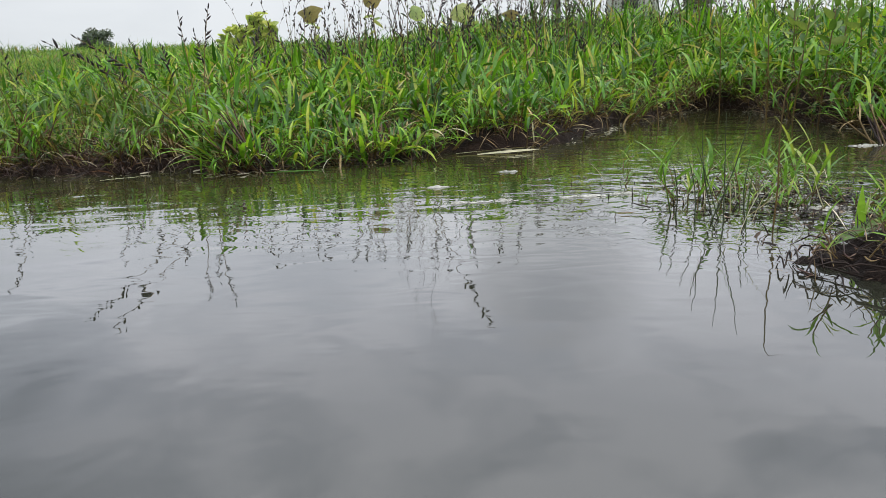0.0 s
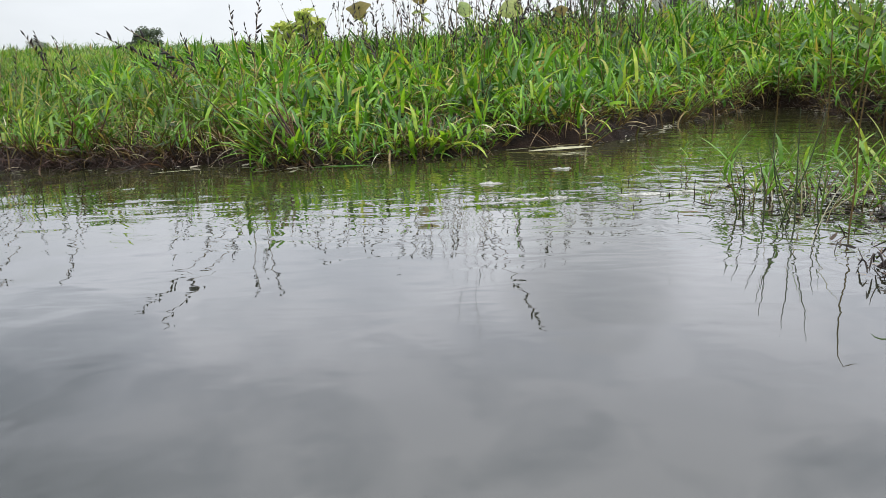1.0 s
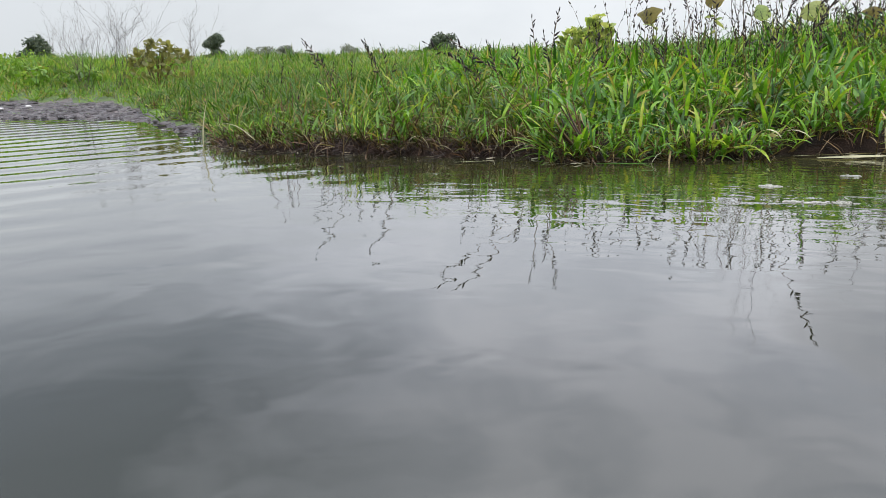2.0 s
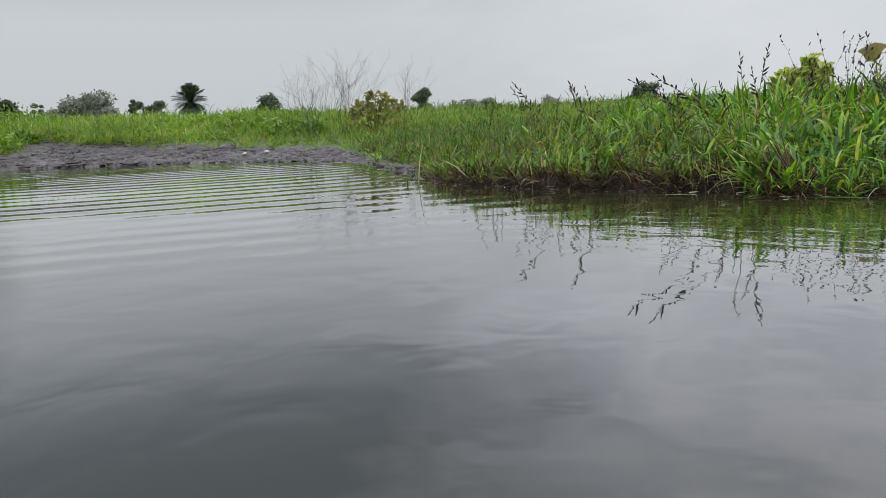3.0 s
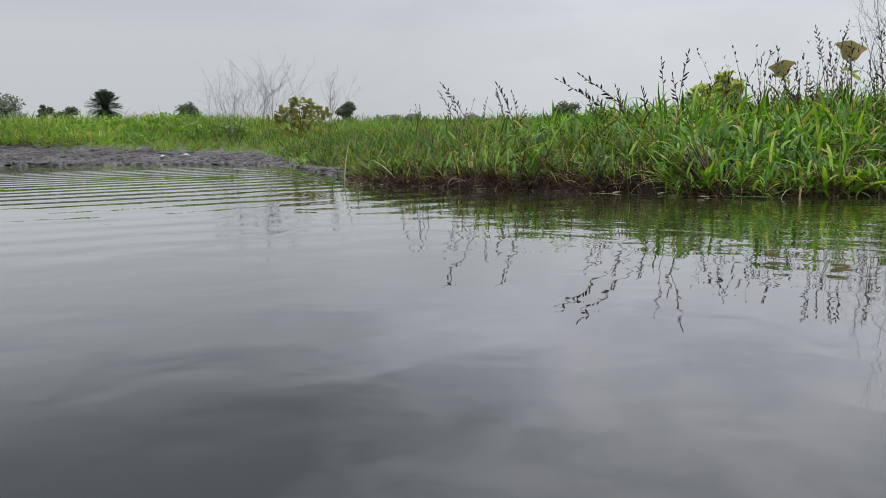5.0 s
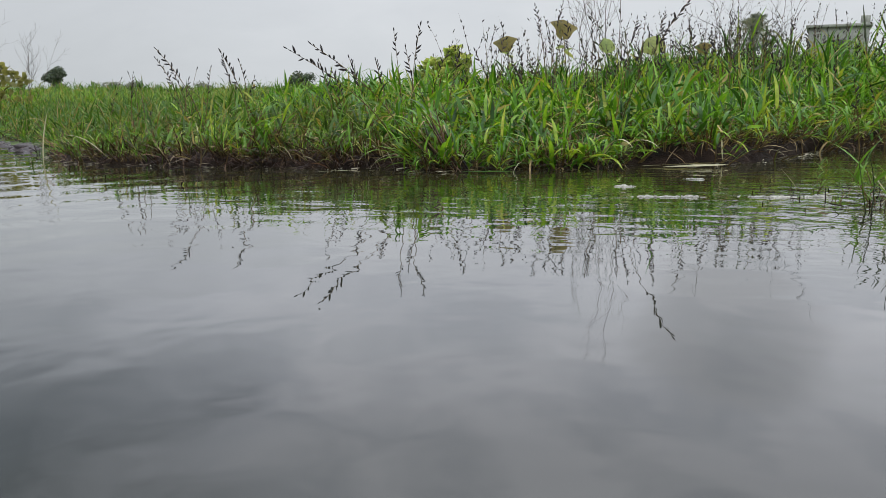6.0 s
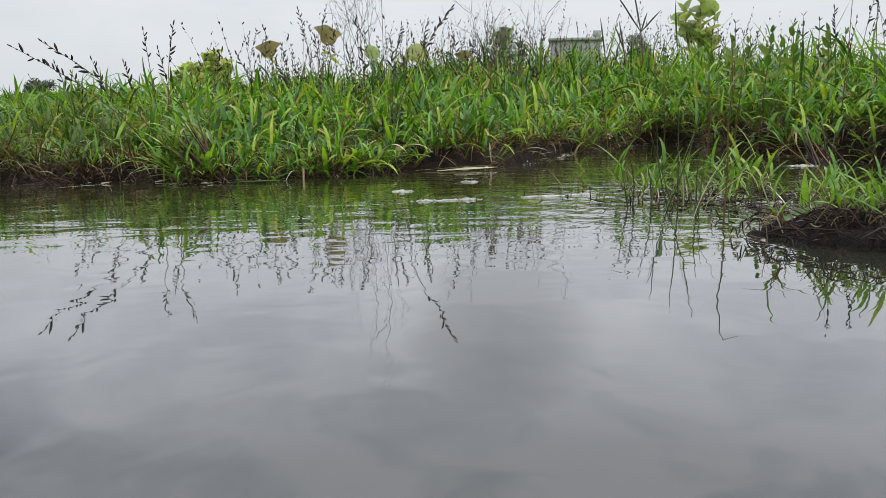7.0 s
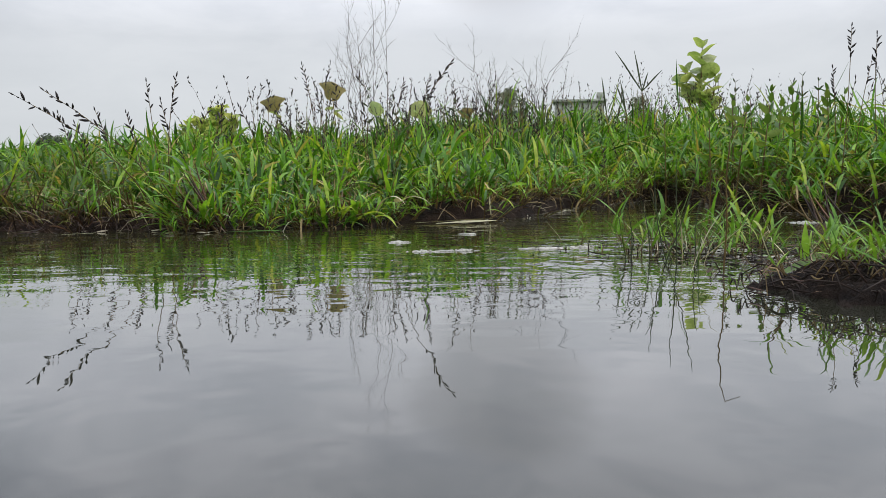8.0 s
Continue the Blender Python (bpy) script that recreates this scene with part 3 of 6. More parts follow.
def spaced(rng, box, gap, keep):
    """Points no nearer to one another than about gap, on a jittered grid."""
    nx, ny = int((box[1] - box[0]) / gap), int((box[3] - box[2]) / gap)
    gx_, gy_ = np.meshgrid(np.arange(nx), np.arange(ny))
    x = box[0] + (gx_.ravel() + 0.5 * (gy_.ravel() % 2) + rng.uniform(-0.36, 0.36, nx * ny)) * gap
    y = box[2] + (gy_.ravel() + rng.uniform(-0.36, 0.36, nx * ny)) * gap
    z, sd, m = ground_height(x, y)
    ok = keep(x, y, sd, m)
    return x[ok], y[ok], z[ok], sd[ok]


def tussocks(name, rng, x, y, z, sd, per, tall, width, mat, edge_pull=0.0, lift=0.2, seg=5, label="", lean=(0.45, 0.3), span=(0.5, 1.0), bend=(0.55, 0.45)):
    """Grass growing in many small tufts: every tuft sends blades out all round."""
    k = rng.poisson(per, len(x)) + 1
    i = np.repeat(np.arange(len(x)), k)
    n = len(i)
    yaw = rng.uniform(0, 2 * np.pi, n)
    pull = np.exp(-np.maximum(sd[i], 0) / 0.13) * edge_pull
    toward = shore_way(x, y)[i]
    yaw = np.where(rng.uniform(0, 1, n) < pull * 0.75, toward + rng.normal(0, 0.7, n), yaw)
    tuft_h = tall[i] * np.repeat(rng.uniform(0.75, 1.2, len(x)), k)
    rad = rng.uniform(0, 0.045, n)
    up = rng.uniform(0, 1, n) ** 1.2 * lift
    base = np.stack([x[i] + rad * np.cos(yaw), y[i] + rad * np.sin(yaw), z[i] - 0.01 + up * tuft_h], -1)
    length = np.sqrt(tuft_h * 0.26) * rng.uniform(*span, n) * (1.0 - 0.35 * up)
    ln = np.abs(rng.normal(lean[0], lean[1], n)) + 0.4 * pull
    bd = rng.normal(*bend, n)
    slim = np.interp(base[:, 0], [1.2, 2.0], [1.0, 0.7])
    return blade_object(name, rng, base, yaw, length, slim * width * rng.uniform(0.55, 1.25, n), ln, bd, mat, seg, label=label)


rng = np.random.default_rng(4)
on_bank = lambda x, y, sd, m: (sd > 0.015) & (m < 0.55)

# leafy tufts of the near bank, thinner towards the mud
x, y, z, sd = spaced(rng, (-0.8, 4.2, 2.2, 6.2), 0.115, lambda x, y, sd, m: on_bank(x, y, sd, m) & (sd > 0.10) & (sd < 0.85) & (rng.uniform(0, 1, len(x)) < np.clip(0.8 + 0.9 * wobble(x, y, 5.5, 8.0), 0.3, 1)))
leafy_tufts("bank_grass", rng, x, y, z, sd, 6, sward(x, y), 0.021, [GRASS, STEM, DRY_BLADE], "lush bright green broad-bladed grass in dense tufts on the pond bank", pull=0.6, spread=0.48)
# finer, more tangled grass between the lush bank and the mud
x, y, z, sd = spaced(rng, (-2.7, -0.7, 2.5, 5.0), 0.105, lambda x, y, sd, m: on_bank(x, y, sd, m) & (sd > 0.09) & (sd < 0.85) & (rng.uniform(0, 1, len(x)) < np.interp(x, [-2.4, -1.6], [0.4, 1.0])))
leafy_tufts("tangled_bank_grass", rng, x, y, z, sd, 8, sward(x, y) * 0.95, 0.014, [TANGLE, STEM, DRY_BLADE], "tangled olive green grass with brown dead leaves on the bank", pull=0.6, spread=0.6)
x, y, z, sd = spaced(rng, (-2.9, 4.6, 2.2, 7.4), 0.15, lambda x, y, sd, m: on_bank(x, y, sd, m) & (sd >= 0.85) & (sd < 2.4) & (rng.uniform(0, 1, len(x)) < np.interp(x, [-2.4, -1.6], [0.4, 1.0])))
leafy_tufts("bank_top_grass", rng, x, y, z, sd, 6, sward(x, y) * 0.95, 0.021, [GRASS, STEM, DRY_BLADE], "tall bright green grass on the top of the bank", seg=4, leaves=3, pull=0.0, spread=0.4)
x, y, z, sd = spaced(rng, (-5.4, -2.0, 3.0, 9.0), 0.15, lambda x, y, sd, m: (sd > 0.02) & (m < 0.4) & (rng.uniform(0, 1, len(x)) < 0.8))
leafy_tufts("rough_sedge", rng, x, y, z, sd, 6, 0.17 + 0.05 * wobble(x, y, 2.3, 6.0), 0.011, [GRASS_FINE, STEM, DRY_BLADE], "rough dark green sedge between the bank and the mud", leaves=3, seg=4, pull=0.3, spread=0.4)
# finer grass among it, thickest towards the mud
x, y, z, sd = scatter(rng, 5000, (-3.4, 3.9, 2.0, 7.0), lambda x, y, sd, m: on_bank(x, y, sd, m) & (sd < 2.2) & (rng.uniform(0, 1, len(x)) < np.interp(x, [-2.2, -1.4], [0.8, 0.05])))
tagged(tussocks("fine_bank_grass", rng, x, y, z, sd, 12, sward(x, y) * 0.7, 0.006, GRASS_FINE, 0.8, lift=0.3, lean=(0.55, 0.35), span=(0.4, 0.95)),
       "fine dark green sedge-like grass on the bank", "grass", kind="stuff")
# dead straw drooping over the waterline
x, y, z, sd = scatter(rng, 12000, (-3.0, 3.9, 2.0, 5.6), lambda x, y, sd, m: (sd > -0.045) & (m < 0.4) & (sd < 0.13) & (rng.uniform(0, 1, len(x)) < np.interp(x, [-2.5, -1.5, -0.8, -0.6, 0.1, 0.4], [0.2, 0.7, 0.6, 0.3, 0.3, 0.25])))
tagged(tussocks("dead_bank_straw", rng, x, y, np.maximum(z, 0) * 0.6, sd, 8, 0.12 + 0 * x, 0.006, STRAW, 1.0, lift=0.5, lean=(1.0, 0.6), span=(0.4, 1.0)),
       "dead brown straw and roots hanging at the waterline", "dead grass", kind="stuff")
# reddish stem bases
tagged(tussocks("grass_stem_bases", rng, x[::3], y[::3], z[::3], sd[::3], 4, 0.15 + 0 * x[::3], 0.007, STEM, 0.8, lift=0.1, seg=3, lean=(0.45, 0.3)),
       "reddish brown grass stem bases on the bank edge", "grass stems", kind="stuff")
# leaning dark stems between the blades
x, y, z, sd = scatter(rng, 1700, (-2.8, 3.9, 2.0, 5.2), lambda x, y, sd, m: on_bank(x, y, sd, m) & (sd < 0.8))
tagged(tussocks("grass_stems", rng, x, y, z, sd, 2, sward(x, y) * 0.8, 0.005, STEM, 0.4, lift=0.1, seg=4, lean=(0.35, 0.25), span=(0.6, 1.1)),
       "thin dark stems leaning among the bank grass", "grass stems", kind="stuff")
# dead and yellowed blades among the green
x, y, z, sd = scatter(rng, 1500, (-2.8, 3.9, 2.0, 5.4), lambda x, y, sd, m: on_bank(x, y, sd, m) & (sd < 0.9))
tagged(tussocks("dead_grass_blades", rng, x, y, z, sd, 2, sward(x, y) * 0.6, 0.009, DRY_BLADE, 0.6, lift=0.5, seg=4, lean=(0.7, 0.4), span=(0.5, 1.0), bend=(0.6, 0.6)),
       "straw-coloured dead blades among the bank grass", "dead grass", kind="stuff")
# bleached blades arching at the bank's foot
x, y, z, sd = scatter(rng, 900, (-2.6, 3.9, 2.0, 5.4), lambda x, y, sd, m: (sd > -0.01) & (sd < 0.28) & (m < 0.3))
tagged(tussocks("bleached_blades", rng, x, y, np.maximum(z, 0), sd, 1, 0.16 + 0 * x, 0.005, BLEACHED, 1.0, lift=0.3, seg=5, lean=(0.8, 0.4), span=(0.5, 1.1), bend=(0.9, 0.7)),
       "bleached dead blades arching at the foot of the bank", "dead grass", kind="stuff")
# rough pasture behind the bank and the mud, in uneven clumps
x, y, z, sd = spaced(rng, (-12.0, 0.5, 5.0, 15.0), 0.21, lambda x, y, sd, m: (sd > 1.6) & (m < 0.1) & (rng.uniform(0, 1, len(x)) < np.clip(0.6 + 0.8 * wobble(x, y, 1.9, 7.0), 0.15, 1)))
leafy_tufts("pasture_grass", rng, x, y, z, sd, 5, 0.17 + 0.07 * wobble(x, y, 1.4, 3.0), 0.012, [PASTURE, STEM, DRY_BLADE], "coarse clumpy green pasture grass behind the pond", leaves=3, seg=3, pull=0.0, spread=0.45)
fa, fr_ = rng.uniform(radians(88), radians(160), 2600), 14 + 26 * rng.uniform(0, 1, 2600)
x, y = fr_ * np.cos(fa), fr_ * np.sin(fa)
z, sd, m = ground_height(x, y)
ok = (m < 0.05) & (wobble(x, y, 0.7, 5.0) + 0.5 * wobble(x, y, 2.1, 2.0) > 0.15)
x, y, z, sd = x[ok], y[ok], z[ok], sd[ok]
leafy_tufts("field_tufts", rng, x, y, z, sd, 5, 0.30 + 0.16 * wobble(x, y, 0.9, 1.0), 0.035, [PASTURE, STEM, DRY_BLADE], "taller grass tufts standing in the far field", leaves=3, seg=2, pull=0.0, spread=0.4)
# ground behind the bank
x, y, z, sd = scatter(rng, 34000, (-14, 12, -6.0, 16), lambda x, y, sd, m: on_bank(x, y, sd, m) & ((sd > 1.2) | (x < -2.7) | (y < 2.2)))
tagged(tussocks("meadow_grass", rng, x, y, z, sd, 6, 0.11 + 0.03 * wobble(x, y, 1.3, 1.0) + np.interp(x, [-3, 0, 4], [0, 0.10, 0.12]) * np.exp(-np.maximum(y - 4, 0) / 4), 0.013, MEADOW, lift=0.3, seg=3, span=(0.35, 0.8), lean=(0.65, 0.4)),
       "rough green meadow grass with yellowed tips behind the pond", "grass", kind="stuff")
# lush grass of the bank across the water
x, y, z, sd = spaced(rng, (-18.0, -8.4, 0.5, 11.0), 0.17, lambda x, y, sd, m: (sd > 0.0) & (m < 0.45) & (x - y < -11.6))
leafy_tufts("far_bank_grass", rng, x, y, z, sd, 7, 0.13 + 0.05 * wobble(x, y, 1.1, 4.0) + 0.035 * np.clip(sd - 1.0, 0, 5), 0.015, [MEADOW, STEM, DRY_BLADE], "low soft green grass on the bank beyond the mud", leaves=3, seg=3, pull=0.0, spread=0.5)
far_r, far_a = 11 + 70 * rng.uniform(0, 1, 26000) ** 1.7, rng.uniform(radians(40), radians(185), 26000)
x, y = far_r * np.cos(far_a), far_r * np.sin(far_a)
z, sd, m = ground_height(x, y)
ok = m < 0.3
x, y, z, sd = x[ok], y[ok], z[ok], sd[ok]
tagged(tussocks("field_grass", rng, x, y, z, sd, 5, (0.12 + 0.0032 * far_r[ok]) * (1 + 0.5 * wobble(x, y, 0.5, 3.0)), 0.022, MEADOW, lift=0.2, seg=2), "rough green field reaching to the trees", "grass", kind="stuff")


# dark seed heads crowding the crest of the bank
def crest_seed_heads():
    rs = np.random.default_rng(77)
    n = 1150
    x = rs.uniform(-0.8, 3.6, n)
    y = 4.1 + 0.45 * np.maximum(x, 0) + 3.2 * rs.uniform(0, 1, n) ** 0.9
    z, sd, m = ground_height(x, y)
    ok = (sd > 0.75) & (sd < 2.4) & (m < 0.1)
    x, y, z = x[ok], y[ok], z[ok]
    n = len(x)
    tall = sward(x, y) + 0.02 + 0.36 * rs.uniform(0.0, 1.0, n) ** 2.0
    lean_x, lean_y = rs.normal(0, 0.10, n), rs.normal(0, 0.06, n)
    v, f = blade_arrays(rs, np.stack([x, y, z], -1), np.arctan2(lean_y, lean_x), tall, np.full(n, 0.0045), np.abs(rs.normal(0.12, 0.1, n)), rs.normal(0.15, 0.2, n), 5)
    tips = v.reshape(n, 6, 2, 3).mean(2)
    per = 9
    u = rs.uniform(2.9, 5.0, (n, per))
    k = np.minimum(u.astype(int), 4)
    a = tips[np.arange(n)[:, None], k]
    b = tips[np.arange(n)[:, None], k + 1]
    p = (a + (b - a) * (u - k)[..., None]).reshape(-1, 3)
    q = len(p)
    sv, sf = blade_arrays(rs, p, rs.uniform(0, 6.28, q), rs.uniform(0.014, 0.028, q), np.full(q, 0.0105), rs.uniform(0.3, 1.1, q), np.zeros(q), 2)
    verts = np.concatenate([v, sv])
    faces = np.concatenate([f, sf + len(v)])
    idx = np.concatenate([np.zeros(len(f), int), np.ones(len(sf), int)])
    ob = mesh_object("crest_seed_heads", verts, 4, faces, [STEM, SEED], mat_index=idx)
    return tagged(ob, "thin grass stems with dark seed heads along the bank crest", "seed heads", kind="stuff")


crest_seed_heads()


# ---------- plant parts ----------
def thing(name, at, label, category, group=""):
    ob = new(name)
    ob.location = at
    return tagged(ob, label, category, group)


def tube_arrays(pts, radii, sides=4):
    """A thin tapering tube along points."""
    pts = [Vector(p) for p in pts]
    v, f = [], []
    for k, p in enumerate(pts):
        d = (pts[min(k + 1, len(pts) - 1)] - pts[max(k - 1, 0)]).normalized()
        a = d.orthogonal().normalized()
        b = d.cross(a)
        for s in range(sides):
            t = 2 * math.pi * s / sides
            v.append(p + (a * math.cos(t) + b * math.sin(t)) * radii[k])
    for k in range(len(pts) - 1):
        for s in range(sides):
            n = (s + 1) % sides
            f.append((k * sides + s, k * sides + n, (k + 1) * sides + n, (k + 1) * sides + s))
    return [tuple(p) for p in v], f


def tube(name, pts, radii, mat, parent=None, label="", sides=4):
    v, f = tube_arrays(pts, radii, sides)
    return mesh_object(name, v, 4, f, mat, parent, label)


def bundle(name, lines, mat, parent=None, label="", sides=3):
    """Several tubes in one mesh: the twigs of one branch."""
    vs, fs = [], []
    for pts, radii in lines:
        v, f = tube_arrays(pts, radii, sides)
        fs += [tuple(i + len(vs) for i in q) for q in f]
        vs += v
    return mesh_object(name, vs, 4, fs, mat, parent, label)


def fold_blade(rng, length, width, lean, bend, yaw=0.0, seg=7, fold=0.35):
    """One broad blade with a midrib: three vertices across."""
    v, f = [], []
    x = z = 0.0
    side = rng.normal(0, 0.06) * length
    twist = rng.normal(0, 0.5)
    cy, sy = math.cos(yaw), math.sin(yaw)
    for k in range(seg + 1):
        s = k / seg
        w = width * max(0.05, 0.5 + 1.5 * s - 2.0 * s ** 1.9) * 0.62
        t = twist * s
        for c in (-1, 0, 1):
            lx = x + (0 if c == 0 else 0.0) - abs(c) * w * math.sin(t) * 0.4
            ly = c * w * math.cos(t) + side * s * s
            lz = z + abs(c) * w * fold + c * w * math.sin(t) * 0.6
            v.append((lx * cy - ly * sy, lx * sy + ly * cy, lz))
        th = lean + bend * s ** 1.3
        x += math.sin(th) * length / seg
        z += math.cos(th) * length / seg
    for k in range(seg):
        for c in range(2):
            a = k * 3 + c
            f.append((a, a + 1, a + 4, a + 3))
    return v, f


def leaf_mesh(name, length, width, mat, wave=0.05, cup=0.15, notch=0.0, seg=8, rows=2, full=0.62):
    """A broad leaf along +x from its stalk, with midrib, cupped blade and an uneven edge."""
    rl = random.Random(name)
    v, f = [], []
    ph = rl.uniform(0, 6)
    for k in range(seg + 1):
        s = k / seg
        w = width * 0.5 * max(0.02, (math.sin(math.pi * s ** (0.72 if full > 0.6 else 0.95))) ** full) * (1 + wave * math.sin(9 * s + ph))
        for c in range(-rows, rows + 1):
            q = c / rows
            x = length * s - notch * length * abs(q) * (1 - s) ** 3
            v.append((x, q * w, cup * abs(q) * w + 0.10 * length * math.sin(2.2 * s) + wave * width * 0.25 * math.sin(7 * s + 3 * q + ph) * abs(q)))
    m = 2 * rows + 1
    for k in range(seg):
        for c in range(2 * rows):
            a = k * m + c
            f.append((a, a + 1, a + m + 1, a + m))
    me_ob = mesh_object(name, v, 4, f, mat)
    me = me_ob.data
    bpy.data.objects.remove(me_ob)
    return me


def place_mesh(name, me, m, parent=None, label=""):
    ob = new(name, me)
    ob.parent = parent
    ob.matrix_basis = m
    return tagged(ob, label) if label else ob


def ground_z(x, y):
    return float(ground_height(np.array([x]), np.array([y]))[0][0])


# ---------- seeding grass stalks ----------
sp_v, sp_f = [], []
for k, (sx, r) in enumerate([(0.0, 0.001), (0.006, 0.0042), (0.016, 0.0056), (0.028, 0.0046), (0.040, 0.001)]):
    for s in range(5):
        t = 2 * math.pi * s / 5
        sp_v.append((sx, r * math.cos(t), r * math.sin(t) + 0.06 * sx))
for k in range(4):
    for s in range(5):
        n = (s + 1) % 5
        sp_f.append((k * 5 + s, k * 5 + n, (k + 1) * 5 + n, (k + 1) * 5 + s))
sp_ob = mesh_object("spikelet", sp_v, 4, sp_f, SEED)
SPIKELET = sp_ob.data
bpy.data.objects.remove(sp_ob)


def seed_stalk(tip, drift, spikes, seed, long=0.24, size=1.0):
    """A grass stalk that leans by drift (metres, x and y) to its tip, with dark spikelets up its top."""
    rs = random.Random(seed)
    bx, by = tip[0] - drift[0], tip[1] - drift[1]
    z0 = max(ground_z(bx, by), 0.0) - 0.01
    ob = thing("seeding_grass_stalk", (bx, by, z0), "tall grass stalk with dark brown seed spikelets above the bank", "grass stalk", "seeding stalks")
    H = tip[2] - z0
    side = Vector((rs.uniform(-0.03, 0.03), rs.uniform(-0.03, 0.03), 0))
    pts = []
    for k in range(9):
        s = k / 8
        pts.append(Vector((drift[0] * s ** 1.6, drift[1] * s ** 1.6, H * (s - 0.10 * s ** 4 + 0.10 * s ** 3) )) + side * math.sin(3.1 * s))
    tube("stem", pts, [0.0030 * (1 - 0.66 * k / 8) * size for k in range(9)], STEM, ob)
    total = (pts[-1] - pts[0]).length
    for j in range(spikes):
        s = 1 - (j / spikes) * long / total
        u = s * 8
        k = min(int(u), 7)
        p = pts[k].lerp(pts[k + 1], u - k)
        d = (pts[k + 1] - pts[k]).normalized()
        a = rs.uniform(0, 6.28)
        out = (d.orthogonal().normalized())
        out.rotate(Matrix.Rotation(a, 3, d))
        way = (d * rs.uniform(0.5, 1.2) + out * (0.15 if j == 0 else 0.85)).normalized()
        q = way.to_track_quat("X", "Z")
        sc = size * rs.uniform(0.5, 0.85) * (0.75 if j < 2 else 1.0)
        place_mesh("spikelet", SPIKELET, Matrix.LocRotScale(p, q, (sc, sc, sc)), ob)
    return ob


STALKS = [  # tip x, y, z, lean x, lean y, spikelets
    (-0.664, 3.11, 0.58, 0.02, 0.03, 9), (-0.76, 3.25, 0.50, -0.06, 0.0, 7), (0.36, 2.72, 0.60, 0.20, -0.42, 12), (-1.055, 2.59, 0.463, -0.32, -0.38, 10),
    (-0.953, 2.56, 0.475, -0.26, -0.40, 10), (-1.19, 3.34, 0.45, -0.05, 0.0, 6), (-0.50, 3.61, 0.50, -0.1, 0.0, 8), (-0.07, 3.84, 0.64, -0.05, 0.0, 7),
    (0.06, 3.54, 0.54, -0.06, 0.02, 7), (0.27, 3.93, 0.66, 0.05, 0.0, 8), (0.19, 3.44, 0.53, 0.06, 0.0, 7), (0.64, 3.99, 0.59, -0.04, 0.0, 6),
    (1.18, 4.62, 0.69, 0.06, 0.0, 7), (1.32, 4.85, 0.66, -0.05, 0.0, 6), (0.83, 4.36, 0.60, 0.03, 0.0, 7), (1.05, 4.70, 0.63, 0.05, 0.0, 6),
    (-0.26, 4.33, 0.78, -0.06, 0.0, 9), (-0.11, 4.54, 0.82, 0.06, 0.0, 8), (-0.30, 3.33, 0.45, -0.1, -0.02, 6), (0.37, 3.60, 0.51, 0.08, 0.0, 6),
    (2.23, 3.27, 0.85, 0.02, 0.0, 9), (2.37, 3.29, 0.82, -0.06, 0.0, 10), (2.28, 3.47, 0.69, -0.05, 0.0, 8), (2.50, 3.50, 0.74, 0.06, 0.0, 7),
    (-2.33, 3.91, 0.51, -0.14, 0.0, 9), (-2.16, 3.77, 0.44, -0.08, 0.0, 6), (-2.05, 4.16, 0.52, -0.07, 0.0, 10), (-1.73, 3.86, 0.40, 0.03, 0.0, 5),
    (-1.85, 3.08, 0.504, -0.16, -0.10, 8), (-1.53, 3.05, 0.48, -0.08, -0.10, 8), (-1.08, 3.46, 0.47, -0.1, 0.0, 8), (-0.78, 3.12, 0.56, -0.05, 0.0, 5),
    (-0.91, 3.30, 0.45, -0.08, 0.0, 7), (-1.19, 3.53, 0.42, -0.09, 0.0, 7), (-2.13, 3.89, 0.39, 0.03, 0.0, 4), (-1.80, 3.83, 0.48, -0.04, 0.0, 4),
    (0.50, 3.75, 0.62, -0.05, 0.0, 7), (0.42, 4.10, 0.70, 0.03, 0.0, 8), (0.05, 4.05, 0.70, -0.05, 0.0, 7), (-0.15, 3.70, 0.58, -0.1, 0.0, 7), (-0.40, 3.95, 0.62, 0.04, 0.0, 6)]
for k, (sx, sy, sz, dx, dy, ns) in enumerate(STALKS):
    seed_stalk((sx, sy, sz), (dx, dy), int(1.3 * ns), 100 + k, long=0.08 + 0.009 * ns)
rx_ = random.Random(17)
for k in range(26):
    sx = rx_.uniform(-0.7, 1.5)
    sy = 3.3 + 0.42 * max(sx, 0) + rx_.uniform(0.0, 1.3)
    seed_stalk((sx, sy, ground_z(sx, sy) + 0.37 + rx_.uniform(-0.07, 0.13)), (rx_.gauss(0, 0.09), 0.0), rx_.randint(4, 8), 180 + k, long=rx_.uniform(0.09, 0.17), size=rx_.uniform(0.8, 1.1))
for k in range(18):
    sx = rx_.uniform(-2.5, -0.6)
    sy = rx_.uniform(3.3, 4.2)
    seed_stalk((sx, sy, ground_z(sx, sy) + rx_.uniform(0.23, 0.37)), (rx_.gauss(-0.03, 0.11), 0.0), rx_.randint(1, 7), 230 + k, long=rx_.uniform(0.1, 0.2), size=rx_.uniform(0.7, 1.0))
for k in range(14):
    sx = rx_.uniform(2.0, 3.2)
    sy = 5.9 - sx + rx_.uniform(0, 0.7)
    seed_stalk((sx, sy, ground_z(sx, sy) + rx_.uniform(0.42, 0.56)), (rx_.gauss(0, 0.06), 0.0), rx_.randint(4, 9), 260 + k, long=rx_.uniform(0.15, 0.25), size=rx_.uniform(0.7, 1.0))


# ---------- broad hero clumps ----------
class rc_np:
    """A random source with the normal() that fold_blade asks for."""

    def __init__(self, r):
        self.r = r

    def normal(self, a, b):
        return self.r.gauss(a, b)


